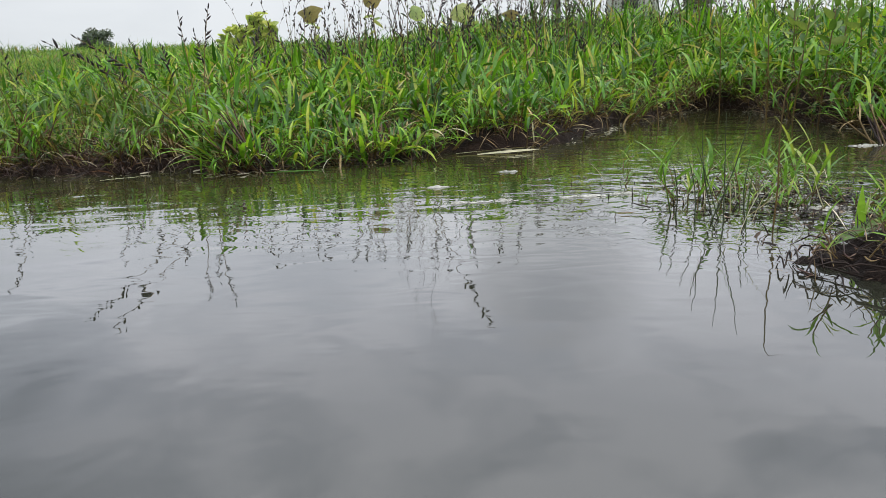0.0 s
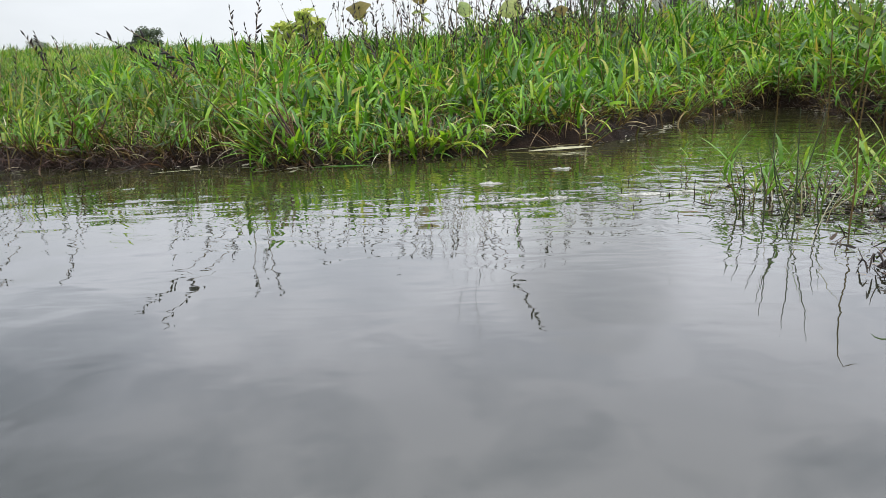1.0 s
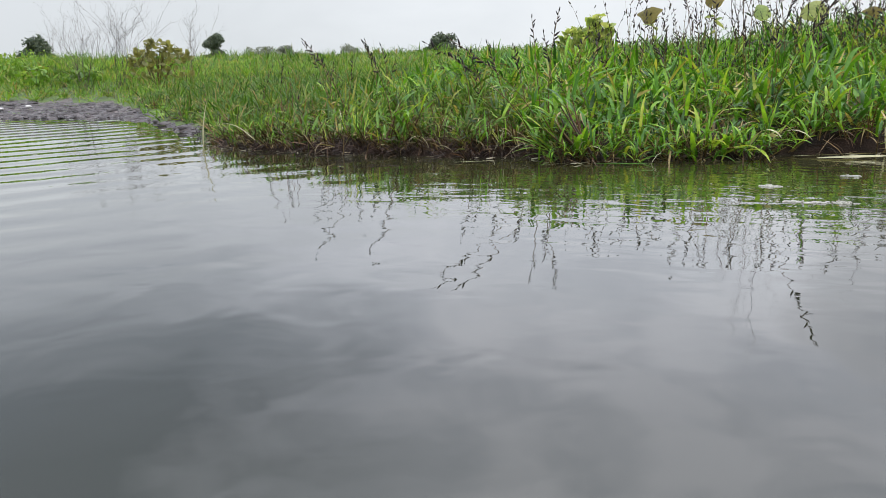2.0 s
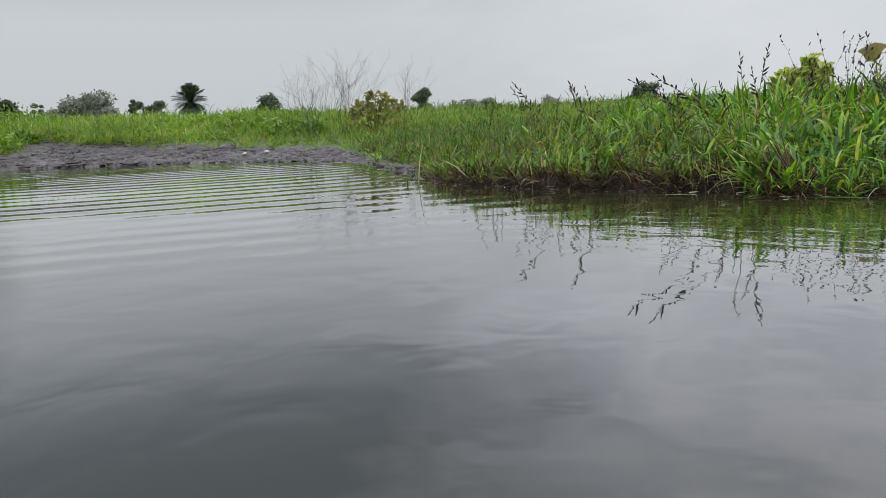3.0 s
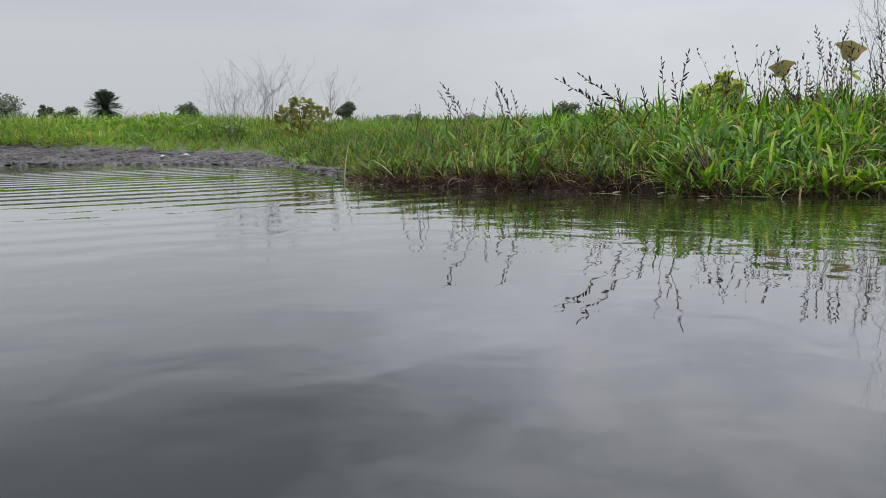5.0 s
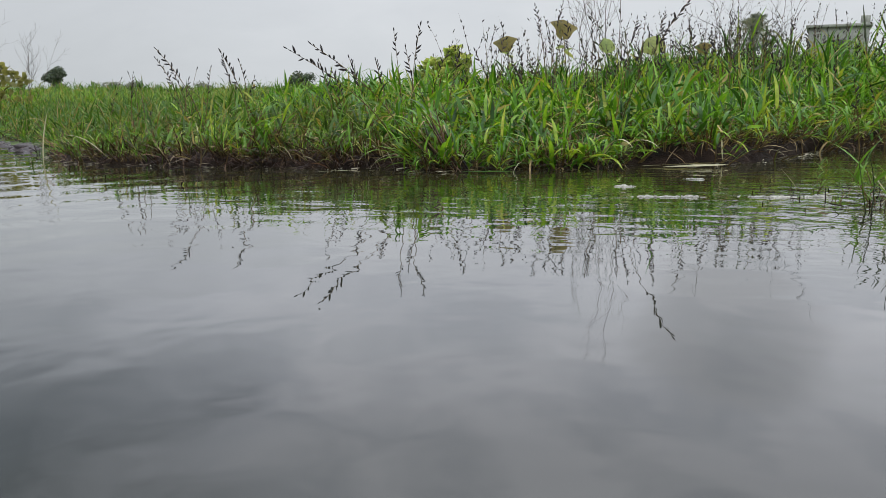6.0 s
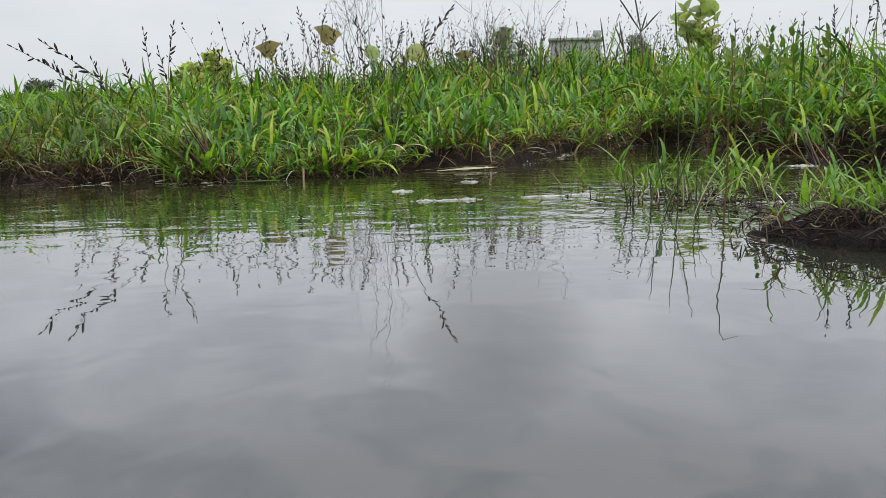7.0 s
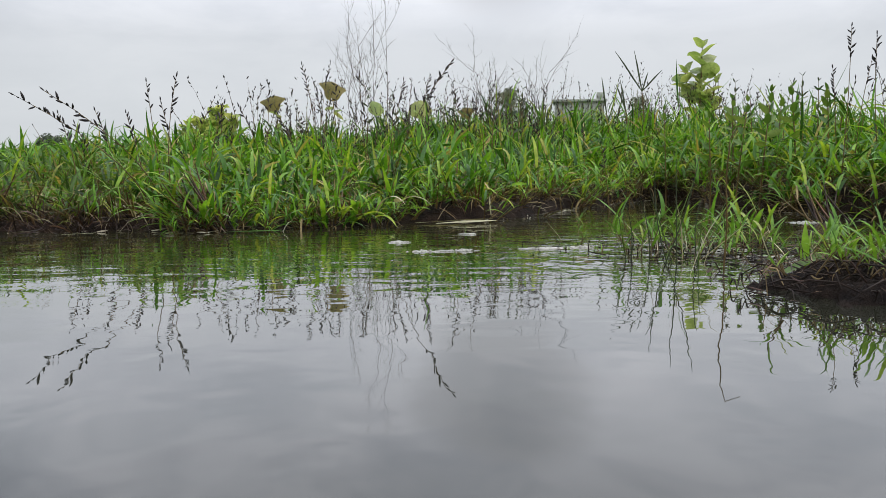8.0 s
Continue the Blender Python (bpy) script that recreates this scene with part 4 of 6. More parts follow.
HERO = leaf_material("broad_grass_blade", [(0.0, (0.035, 0.11, 0.012)), (0.4, (0.095, 0.25, 0.02)), (0.8, (0.21, 0.40, 0.035)), (1.0, (0.36, 0.42, 0.06))], rough=0.32, island=False)
HERO_LIGHT = leaf_material("fresh_grass_blade", [(0.0, (0.07, 0.17, 0.025)), (0.5, (0.125, 0.28, 0.035)), (0.85, (0.20, 0.36, 0.055)), (1.0, (0.33, 0.38, 0.10))], rough=0.36, island=False)
HERO_DULL = leaf_material("dull_grass_blade", [(0.0, (0.06, 0.12, 0.02)), (0.45, (0.11, 0.21, 0.03)), (0.8, (0.17, 0.29, 0.045)), (0.95, (0.26, 0.33, 0.07)), (1.0, (0.30, 0.28, 0.10))], rough=0.42, island=False)

def leaf_set(name, mat, width, count, seed, dead=False):
    """Grass leaves of several bends along +x, unit length, to be turned and scaled on their stems."""
    rl = random.Random(seed)
    made = []
    for k in range(count):
        v, f = fold_blade(rc_np(rl), 1.0, width * rl.uniform(0.75, 1.25), rl.uniform(0.35, 1.1) + (0.5 if dead else 0), max(0.05, rl.gauss(0.9, 0.5)), 0.0, seg=6)
        ob = mesh_object(name, v, 4, f, mat)
        made.append(ob.data)
        bpy.data.objects.remove(ob)
    return made


BROAD_LEAVES = leaf_set("broad_grass_leaf", HERO, 0.105, 12, 1)
SLIM_LEAVES = leaf_set("slim_grass_leaf", HERO, 0.06, 10, 2)
SMALL_LEAVES = leaf_set("small_grass_leaf", HERO_LIGHT, 0.105, 10, 3)
DEAD_LEAVES = leaf_set("dead_grass_leaf", DRY_BLADE, 0.05, 6, 4, dead=True)


def grass_tussock(at, H, culms, seed, label, toward=None, leaves=None, group="tussocks along the bank", z=None, lean=0.32, spread=0.05, per=4, dead=0.3, thick=0.0028):
    """A tussock of leafy culms: every culm is a stem with leaves on alternate sides."""
    rc = random.Random(seed)
    leaves = leaves or BROAD_LEAVES
    z0 = (max(ground_z(*at), 0.0) if z is None else z) - 0.008
    ob = thing("grass_tussock", (*at, z0), label, "grass tussock", group)
    for k in range(culms):
        yaw = rc.uniform(0, 2 * math.pi) if toward is None or rc.random() < 0.4 else toward + rc.gauss(0, 0.7)
        h = H * rc.uniform(0.6, 1.1)
        a = abs(rc.gauss(lean, 0.22))
        L = 0.7 * h
        d = Vector((math.cos(yaw), math.sin(yaw), 0))
        line = [d * (L * (math.sin(a) * q + 0.12 * q * q)) + Vector((0, 0, L * math.cos(a) * q)) for q in (0, 0.35, 0.7, 1)]
        stem = tube("stem", line, (thick, 0.95 * thick, 0.8 * thick, 0.5 * thick), STEM, ob, sides=4)
        r = spread * math.sqrt(rc.random())
        stem.location = (r * math.cos(yaw), r * math.sin(yaw), 0)
        for j in range(per):
            q = 0.1 + 0.9 * (j + rc.uniform(0.2, 0.9)) / per
            u = min(q, 0.999) * 3
            p = line[int(u)].lerp(line[int(u) + 1], u - int(u))
            top = j == per - 1
            sc = h * rc.uniform(0.45, 0.85) * (0.8 if j == 0 else 1.0)
            turn = yaw + (math.pi if j % 2 else 0) + rc.gauss(0, 0.6)
            me = rc.choice(DEAD_LEAVES) if rc.random() < (dead if j == 0 else dead * 0.3 if j == 1 else 0.03) else rc.choice(leaves)
            m = Matrix.Translation(p) @ Matrix.Rotation(turn, 4, "Z") @ Matrix.Rotation(-0.35 if top else rc.gauss(0, 0.12), 4, "Y") @ Matrix.Scale(sc, 4)
            place_mesh("leaf", me, m, stem)
    return ob


def edge_skirt(rng, at, way, n, label):
    """Broad leaves that lie out over the waterline from one rootstock."""
    ob = thing("leaning_tussock", (*at, max(ground_z(*at), 0.0) - 0.004), label, "grass tussock", "leaves over the waterline")
    for k in range(n):
        turn = way + rng.gauss(0, 0.75)
        m = Matrix.Translation((rng.gauss(0, 0.03), rng.gauss(0, 0.03), rng.uniform(0.0, 0.05))) @ Matrix.Rotation(turn, 4, "Z") @ Matrix.Rotation(rng.uniform(-0.15, 0.55), 4, "Y") @ Matrix.Scale(rng.uniform(0.08, 0.19), 4)
        place_mesh("leaf", rng.choice(DEAD_LEAVES) if rng.random() < 0.12 else rng.choice(BROAD_LEAVES), m, ob)
    return ob


def shore_points(start, stop, gap, rc):
    """Places along the pond's outline from one corner to another, with uneven gaps."""
    out, rest = [], 0.0
    for a, b in zip(POND[start:stop], POND[start + 1:stop + 1]):
        L = float(np.hypot(*(b - a)))
        while rest < L:
            out.append(tuple(a + (b - a) * rest / L))
            rest += gap * rc.uniform(0.6, 1.4)
        rest -= L
    return out


re_ = random.Random(310)
for k, (cx, cy) in enumerate(shore_points(0, 28, 0.088, re_)):
    way = float(shore_way(np.array([cx]), np.array([cy]))[0])
    back = (-0.05 if 0.2 > cx > -0.62 else 0.05 if -1.75 < cx <= -0.62 else 0.0) + 0.15 * re_.random() ** 1.8
    cx, cy = cx - back * math.cos(way), cy - back * math.sin(way)
    tall = float(sward(np.array([cx]), np.array([cy]))[0])
    left = cx < -0.8
    grass_tussock((cx, cy), tall * re_.uniform(0.8, 1.25) * (0.85 if left else 1.0), re_.randint(5, 7), 320 + k,
                  "tussock of slim green grass at the pond's muddy edge" if left else "tussock of broad bright green grass leaning over the pond edge",
                  toward=way, leaves=SLIM_LEAVES if left else BROAD_LEAVES, lean=0.62, dead=0.2 if 0.55 > cx > -0.7 else 0.65 if cx > -1.5 else 0.4)

rs_ = random.Random(77)
for cx, cy in shore_points(4, 27, 0.085, rs_):
    way = float(shore_way(np.array([cx]), np.array([cy]))[0])
    if not -0.66 < cx < 0.22:
        continue
    back = rs_.uniform(-0.03, 0.05)
    edge_skirt(rs_, (cx - back * math.cos(way), cy - back * math.sin(way)), way, rs_.randint(7, 11), "broad green grass leaves leaning out over the waterline")

# plants standing in the shallow water
SHALLOWS = [(0.80, 2.02, 0.20), (0.88, 2.10, 0.16), (0.98, 2.06, 0.17), (1.06, 2.18, 0.16), (1.13, 2.06, 0.20), (1.20, 2.16, 0.19), (1.02, 1.90, 0.11), (1.18, 1.88, 0.11), (0.90, 1.90, 0.10), (1.36, 2.02, 0.14)]
for k, (cx, cy, h) in enumerate(SHALLOWS):
    grass_tussock((cx, cy), 0.84 * h, 7, 500 + k, "small bright green grass plant standing in shallow water", leaves=SMALL_LEAVES, group="plants in the shallows", z=0.0, lean=0.5, spread=0.045, per=4, dead=0.3, thick=0.0017)
for k, (cx, cy, h) in enumerate([(0.80, 2.62, 0.13), (0.70, 2.28, 0.05), (0.68, 2.02, 0.05), (0.76, 2.42, 0.05)]):
    grass_tussock((cx, cy), h, 2, 530 + k, "tiny grass tuft rising from the water", leaves=SMALL_LEAVES, lean=0.2, group="plants in the shallows", z=0.0, spread=0.01, thick=0.0015)


# ---------- mud islet with roots ----------
def stem_fan(at, way, n, long, seed, label):
    """Bare reddish stems leaning out of one rootstock, leafy towards their tips."""
    rf_ = random.Random(seed)
    ob = thing("stem_clump", (*at, max(ground_z(*at), 0.0) - 0.01), label, "grass stems", "leaning stem clumps")
    for k in range(n):
        yaw = way + rf_.gauss(0, 0.38)
        a = min(max(rf_.gauss(0.85, 0.25), 0.2), 1.35)
        L = long * rf_.uniform(0.55, 1.1)
        d = Vector((math.cos(yaw) * math.sin(a), math.sin(yaw) * math.sin(a), math.cos(a)))
        line = [d * (L * q) + Vector((0, 0, 0.10 * L * q * q)) for q in (0, 0.4, 0.75, 1)]
        stem = tube("stem", line, (0.0042, 0.0038, 0.003, 0.0018), ROOT if rf_.random() < 0.6 else STEM, ob, sides=4)
        stem.location = (rf_.gauss(0, 0.035), rf_.gauss(0, 0.02), 0)
        for q in range(3):
            m = Matrix.Translation(line[2].lerp(line[3], rf_.uniform(-0.4, 1))) @ Matrix.Rotation(yaw + rf_.gauss(0, 0.7), 4, "Z") @ Matrix.Rotation(rf_.uniform(-0.3, 0.3), 4, "Y") @ Matrix.Scale(rf_.uniform(0.09, 0.17), 4)
            place_mesh("leaf", rf_.choice(DEAD_LEAVES) if rf_.random() < 0.3 else rf_.choice(BROAD_LEAVES), m, stem)
    return ob


stem_fan((-0.50, 2.84), radians(165), 26, 0.24, 611, "fan of bare reddish brown grass stems leaning at the waterline")
stem_fan((-0.12, 2.95), radians(120), 9, 0.18, 612, "bare brown grass stems leaning out of the bank")
stem_fan((-1.42, 3.02), radians(20), 12, 0.20, 613, "bare brown grass stems leaning out of the bank")
stem_fan((0.48, 3.45), radians(60), 12, 0.22, 614, "bare reddish brown stems at the overhung bank foot")
stem_fan((2.0, 3.0), radians(100), 14, 0.24, 615, "bare reddish brown stems at the overhung bank foot")


def bank_roots():
    """Matted roots and dead stalks along the bare foot of the bank."""
    rr_ = random.Random(88)
    lines = []
    for cx, cy in shore_points(3, 27, 0.006, rr_):
        if cx < -1.8 or -0.5 < cx < 1.5:
            continue
        way = float(shore_way(np.array([cx]), np.array([cy]))[0])
        back = rr_.uniform(-0.035, 0.09)
        p = Vector((cx - back * math.cos(way), cy - back * math.sin(way), 0))
        p.z = max(ground_z(p.x, p.y), 0.0) + rr_.uniform(0.0, 0.03)
        yaw, L = way + rr_.gauss(0, 1.1), rr_.uniform(0.03, 0.11)
        d = Vector((math.cos(yaw), math.sin(yaw), rr_.uniform(-0.1, 0.5)))
        pts = [p, p + d * L * 0.5 + Vector((0, 0, rr_.uniform(0, 0.012))), p + d * L + Vector((0, 0, -0.25 * L))]
        for q in pts:
            q.z = max(q.z, -0.004)
        r = rr_.uniform(0.001, 0.0026)
        lines.append((pts, (r, 0.8 * r, 0.3 * r)))
    ob = bundle("bank_roots", lines, ROOT)
    return tagged(ob, "matted dark brown roots along the bare foot of the bank", "roots", kind="stuff")


bank_roots()


def mud_islet():
    ob = thing("mud_islet", (1.235, 1.33, 0), "low dark mud islet with dead roots and straw in the water", "mud islet")
    n, rr = 120, 34
    v, f = [], []
    for j in range(rr):
        s = j / (rr - 1)
        for k in range(n):
            a = 2 * math.pi * k / n
            rad = 1 + 0.10 * math.sin(3 * a + 1) + 0.06 * math.sin(7 * a) + 0.04 * math.sin(13 * a + 2)
            px, py = 0.50 * rad * s * math.cos(a), 0.23 * rad * s * math.sin(a)
            h = 0.034 * (1 - s ** 7) + 0.03 * noise.noise((px * 11, py * 11, 1)) + 0.03 * noise.noise((px * 40, py * 40, 3)) - 0.03 * s ** 7
            v.append((px, py, h))
    for j in range(rr - 1):
        for k in range(n):
            f.append((j * n + k, (j + 1) * n + k, (j + 1) * n + (k + 1) % n, j * n + (k + 1) % n))
    mesh_object("mound", v, 4, f, WET_PEAT, ob)
    rr_ = random.Random(9)
    for k in range(120):
        a = rr_.uniform(2.6, 6.8) if k < 110 else rr_.uniform(0, 6.28)
        q = rr_.uniform(0.62, 1.02)
        px, py = 0.50 * q * math.cos(a), 0.23 * q * math.sin(a)
        z = max(0.004, 0.036 * (1 - min(q, 1) ** 7)) + rr_.uniform(0.0, 0.022)
        d = math.atan2(0.23 * math.cos(a), -0.50 * math.sin(a)) + rr_.gauss(0, 0.8)
        L = rr_.uniform(0.03, 0.15)
        sag = rr_.uniform(-0.02, 0.03)
        pts = [(px + L * (u - 0.5) * math.cos(d), py + L * (u - 0.5) * math.sin(d), max(0.002, z + sag * math.sin(3 * u) - 0.02 * abs(u - 0.5))) for u in (0, 0.33, 0.66, 1)]
        tube("root", pts, (0.0012, 0.0022, 0.002, 0.0008), (ROOT, DARK_STRAW, DARK_STRAW, DARK_STRAW, ROOT, DARK_STRAW, DARK_STRAW, DRY_BLADE)[k % 8], ob, sides=3)
    ri = np.random.default_rng(91)
    n2 = 1100
    a2, s2 = ri.uniform(0, 2 * np.pi, n2), np.sqrt(ri.uniform(0.05, 1.05, n2))
    bx, by = 0.50 * s2 * np.cos(a2), 0.23 * s2 * np.sin(a2)
    bz = np.maximum(0.048 * (1 - np.minimum(s2, 1) ** 9), 0.0) + 0.006
    straw = blade_object("straw", ri, np.stack([bx, by, bz], -1), ri.uniform(0, 6.28, n2), ri.uniform(0.012, 0.055, n2), ri.uniform(0.0015, 0.0035, n2), np.abs(ri.normal(1.25, 0.3, n2)), ri.normal(0.25, 0.3, n2), STRAW, 3, parent=ob)
    tagged(straw, "dark dead straw", kind="stuff")
    return ob


mud_islet()
rt_ = random.Random(23)
for k in range(36):
    a, q = rt_.uniform(0, 6.28), 0.9 * math.sqrt(rt_.random())
    cx, cy = 1.235 + 0.50 * q * math.cos(a), 1.33 + 0.23 * q * math.sin(a)
    if cy < 1.22 and rt_.random() < 0.6:
        continue
    grass_tussock((cx, cy), rt_.uniform(0.055, 0.115), 4, 560 + k, "small green grass tuft growing on a mud islet", leaves=SMALL_LEAVES, lean=0.6, group="tufts on the islet", z=0.05, spread=0.04, thick=0.0015)
# one wide blade and one lying leaf at the islet's end
hb = thing("broad_blade", (0.98, 1.52, 0.0), "single wide green blade rising beside the mud islet", "grass blade")
v, f = fold_blade(rc_np(random.Random(3)), 0.12, 0.022, 0.10, 0.15, 1.2)
mesh_object("blade", v, 4, f, HERO, hb)
v, f = fold_blade(rc_np(random.Random(8)), 0.2, 0.024, 1.25, 0.2, 0.3)
mesh_object("lying_blade", v, 4, f, HERO_DULL, hb).location = (-0.09, -0.05, 0.008)
hs = thing("hooked_stalk", (0.875, 1.68, -0.01), "slender bare stalk with a hooked tip in the shallows", "grass stalk")
tube("stem", [(0, 0, 0), (0.004, 0, 0.11), (-0.002, 0, 0.22), (0.004, 0, 0.31), (0.02, 0, 0.34), (0.055, 0.0, 0.335)], (0.0022, 0.002, 0.0018, 0.0014, 0.001, 0.0006), STEM, hs)

# slender stalks standing out of the shallows: base x, y, tip x, y, z, width
for k, (bx_, by_, tx_, ty_, tz_, wd) in enumerate([(0.79, 1.75, 0.78, 1.75, 0.255, 0.0), (0.76, 1.76, 0.83, 1.73, 0.265, 0.011), (0.78, 1.78, 0.735, 1.77, 0.225, 0.0), (0.79, 1.77, 0.725, 1.775, 0.185, 0.006),
                                                   (0.74, 1.80, 0.705, 1.785, 0.165, 0.0), (0.835, 1.73, 0.835, 1.73, 0.16, 0.009), (0.70, 1.85, 0.655, 1.80, 0.13, 0.005), (0.71, 1.85, 0.675, 1.80, 0.15, 0.0)]):
    ob = thing("shallow_grass_stalk", (bx_, by_, -0.01), "slender dark grass stalk standing out of the shallows", "grass stalk", "stalks in the shallows")
    d = Vector((tx_ - bx_, ty_ - by_, tz_ + 0.01))
    bow = Vector((0.012 * math.sin(k * 2.1), 0.0, 0.0))
    line = [d * s + bow * math.sin(math.pi * s) for s in (0, 0.25, 0.5, 0.75, 1)]
    tube("stem", line, (0.0019, 0.0017, 0.0015, 0.0012, 0.0006), SPIKE, ob)
    if wd:
        lean_ = math.atan2(math.hypot(d.x, d.y), d.z)
        v, f = fold_blade(rc_np(random.Random(k)), d.length * 0.9, wd, lean_, 0.1, math.atan2(d.y, d.x))
        mesh_object("blade", v, 4, f, HERO_DULL, ob)

# shallows: litter of dead stems lying on the water round the clumps
rs = np.random.default_rng(12)
n = 420
px, py = rs.normal(1.05, 0.20, n), rs.normal(2.0, 0.24, n)
tagged(blade_object("floating_straw", rs, np.stack([px, py, np.full(n, 0.003)], -1), rs.uniform(0, 6.28, n), rs.uniform(0.02, 0.09, n), rs.uniform(0.002, 0.006, n),
                    np.full(n, 1.5), rs.normal(0, 0.05, n), DARK_STRAW, 2), "dark dead straw floating among grass in the shallows", "dead grass", kind="stuff")
n = 300
px, py = rs.normal(1.02, 0.20, n), rs.normal(1.95, 0.27, n)
tagged(blade_object("shallow_stubble", rs, np.stack([px, py, np.full(n, -0.01)], -1), rs.uniform(0, 6.28, n), rs.uniform(0.015, 0.05, n), rs.uniform(0.002, 0.005, n),
                    np.abs(rs.normal(0.5, 0.45, n)), rs.normal(0, 0.5, n), DARK_STRAW, 3), "short dark stubble poking out of the shallows", "stubble", kind="stuff")

n = 34
px, py = rs.normal(1.04, 0.17, n), rs.normal(2.0, 0.2, n)
tagged(blade_object("bleached_shallow_blades", rs, np.stack([px, py, np.full(n, -0.005)], -1), rs.uniform(0, 6.28, n), rs.uniform(0.06, 0.2, n), rs.uniform(0.002, 0.004, n),
                    np.abs(rs.normal(0.6, 0.35, n)), rs.normal(0.2, 0.4, n), BLEACHED, 5), "thin bleached stems leaning out of the shallows", "dead grass", kind="stuff")
# dark rotten bits adrift round the clumps
n = 480
px, py = 1.12 + 0.38 * rs.uniform(-1, 1, n) * rs.uniform(0.2, 1, n), 1.85 + 0.45 * rs.uniform(-1, 1, n) * rs.uniform(0.2, 1, n)
tagged(blade_object("rotten_debris", rs, np.stack([px, py, np.full(n, 0.004)], -1), rs.uniform(0, 6.28, n), rs.uniform(0.008, 0.035, n), rs.uniform(0.004, 0.012, n),
                    rs.normal(1.45, 0.12, n), rs.normal(0, 0.2, n), DARK_STRAW, 2), "dark rotten plant bits floating in the shallows", "debris", kind="stuff")

# ---------- leafy plants on the bank ----------
ROUND_LEAF = leaf_mesh("round_leaf", 0.16, 0.15, YELLOW, wave=0.2, cup=0.15, notch=0.25, seg=18, rows=4, full=0.5)
BIG_LEAF = leaf_mesh("big_leaf", 0.15, 0.112, BROAD, wave=0.09, cup=0.25, notch=0.05)
LIME_LEAF = leaf_mesh("lime_leaf", 0.12, 0.095, LIME, wave=0.08, cup=0.2, notch=0.2)
RUST_LEAF = leaf_mesh("rust_leaf", 0.20, 0.16, RUSTY, wave=0.1, cup=0.2, notch=0.2)
WEED_LEAF = leaf_mesh("weed_leaf", 0.085, 0.036, LEAF_DARK, wave=0.05, cup=0.2)
DARK_WEED_LEAF = leaf_mesh("dark_weed_leaf", 0.085, 0.022, GREY_LEAF, wave=0.05, cup=0.2)
LILY_LEAF = leaf_mesh("float_leaf", 0.08, 0.06, LIME, wave=0.06, cup=0.05)


def yellow_plant(tip, wide, seed, mat_leaf, facing):
    rs = random.Random(seed)
    z0 = ground_z(tip[0], tip[1])
    ob = thing("round_leaf_plant", (tip[0] + 0.05, tip[1], z0), "round yellowing leaf on a tall stalk above the grass", "leafy plant", "round-leaf plants")
    H = tip[2] - z0
    tube("stalk", [(0, 0, 0), (-0.02, 0, H * 0.4), (-0.04, 0.01, H * 0.75), (-0.05, 0, H - 0.10)], (0.005, 0.0045, 0.004, 0.003), STEM, ob)
    s = 0.86 * wide / 0.15
    m = Matrix.Translation((-0.05, 0.0, H - 0.14)) @ Euler((radians(rs.uniform(-22, 22)), radians(rs.uniform(-82, -64)), radians(facing + 180)), "XYZ").to_matrix().to_4x4() @ Matrix.Diagonal((0.62 * s, 1.05 * s, s, 1))
    place_mesh("leaf", mat_leaf, m, ob, "yellowing leaf blade")
    for k in range(4):
        q = rs.uniform(0.5, 0.9)
        m = Matrix.Translation((-0.05 * q, 0, (H - 0.1) * q)) @ Euler((rs.gauss(0, 0.4), rs.uniform(-0.6, 0.7), rs.uniform(0, 6.28))).to_matrix().to_4x4() @ Matrix.Scale(rs.uniform(0.35, 0.6) * s, 4)
        place_mesh("leaf", BIG_LEAF, m, ob, "small green lower leaf")
    return ob


yellow_plant((-0.53, 5.52, 0.76), 0.175, 1, ROUND_LEAF, -90)
yellow_plant((-0.14, 5.75, 0.865), 0.215, 2, ROUND_LEAF, -80)
yellow_plant((0.55, 6.14, 0.74), 0.27, 3, BIG_LEAF, -95)
yellow_plant((0.91, 6.10, 0.75), 0.13, 4, ROUND_LEAF, -100)
yellow_plant((0.19, 6.16, 0.76), 0.22, 5, BIG_LEAF, -60)


def leaf_bush(name, at, rx, ry, top, leaves, me, size, seed, label, humps, mat_stem=None):
    """A bush of single leaves, thick at its rim, over several stems."""
    rb = random.Random(seed)
    z0 = ground_z(*at)
    H = top - z0
    ob = thing(name, (*at, z0), label, "bush")
    for k in range(7):
        a = rb.uniform(0, 6.28)
        hx, hy, hz, hr = rb.choice(humps)
        tip = Vector((hx * rx + 0.4 * hr * rx * math.cos(a), hy * ry + 0.4 * hr * ry * math.sin(a), hz * H * 0.9))
        tube("stem", [Vector((0.15 * tip.x, 0.15 * tip.y, 0)), tip * 0.5 + Vector((0, 0, 0.06)), tip], (0.008, 0.006, 0.003), mat_stem or STEM, ob)
    for k in range(leaves):
        hx, hy, hz, hr = rb.choices(humps, [h[3] ** 2 for h in humps])[0]
        d = Vector((rb.gauss(0, 1), rb.gauss(0, 1), abs(rb.gauss(0, 0.9)) - 0.25)).normalized() * rb.uniform(0.45, 1.0)
        up = rb.uniform(0.12, 1.0) ** 0.8
        out_r = hr * math.sqrt(max(0.05, 1.1 - up * up))
        p = Vector((hx * rx + d.x * out_r * rx, hy * ry + d.y * out_r * ry, hz * H * up))
        yaw = math.atan2(d.y, d.x) + rb.gauss(0, 0.6)
        s = size * rb.uniform(0.65, 1.15)
        m = Matrix.Translation(p) @ Euler((rb.gauss(0, 0.35), rb.uniform(-1.15, 0.1), yaw)).to_matrix().to_4x4() @ Matrix.Scale(s, 4)
        place_mesh("leaf", me, m, ob)
    return ob


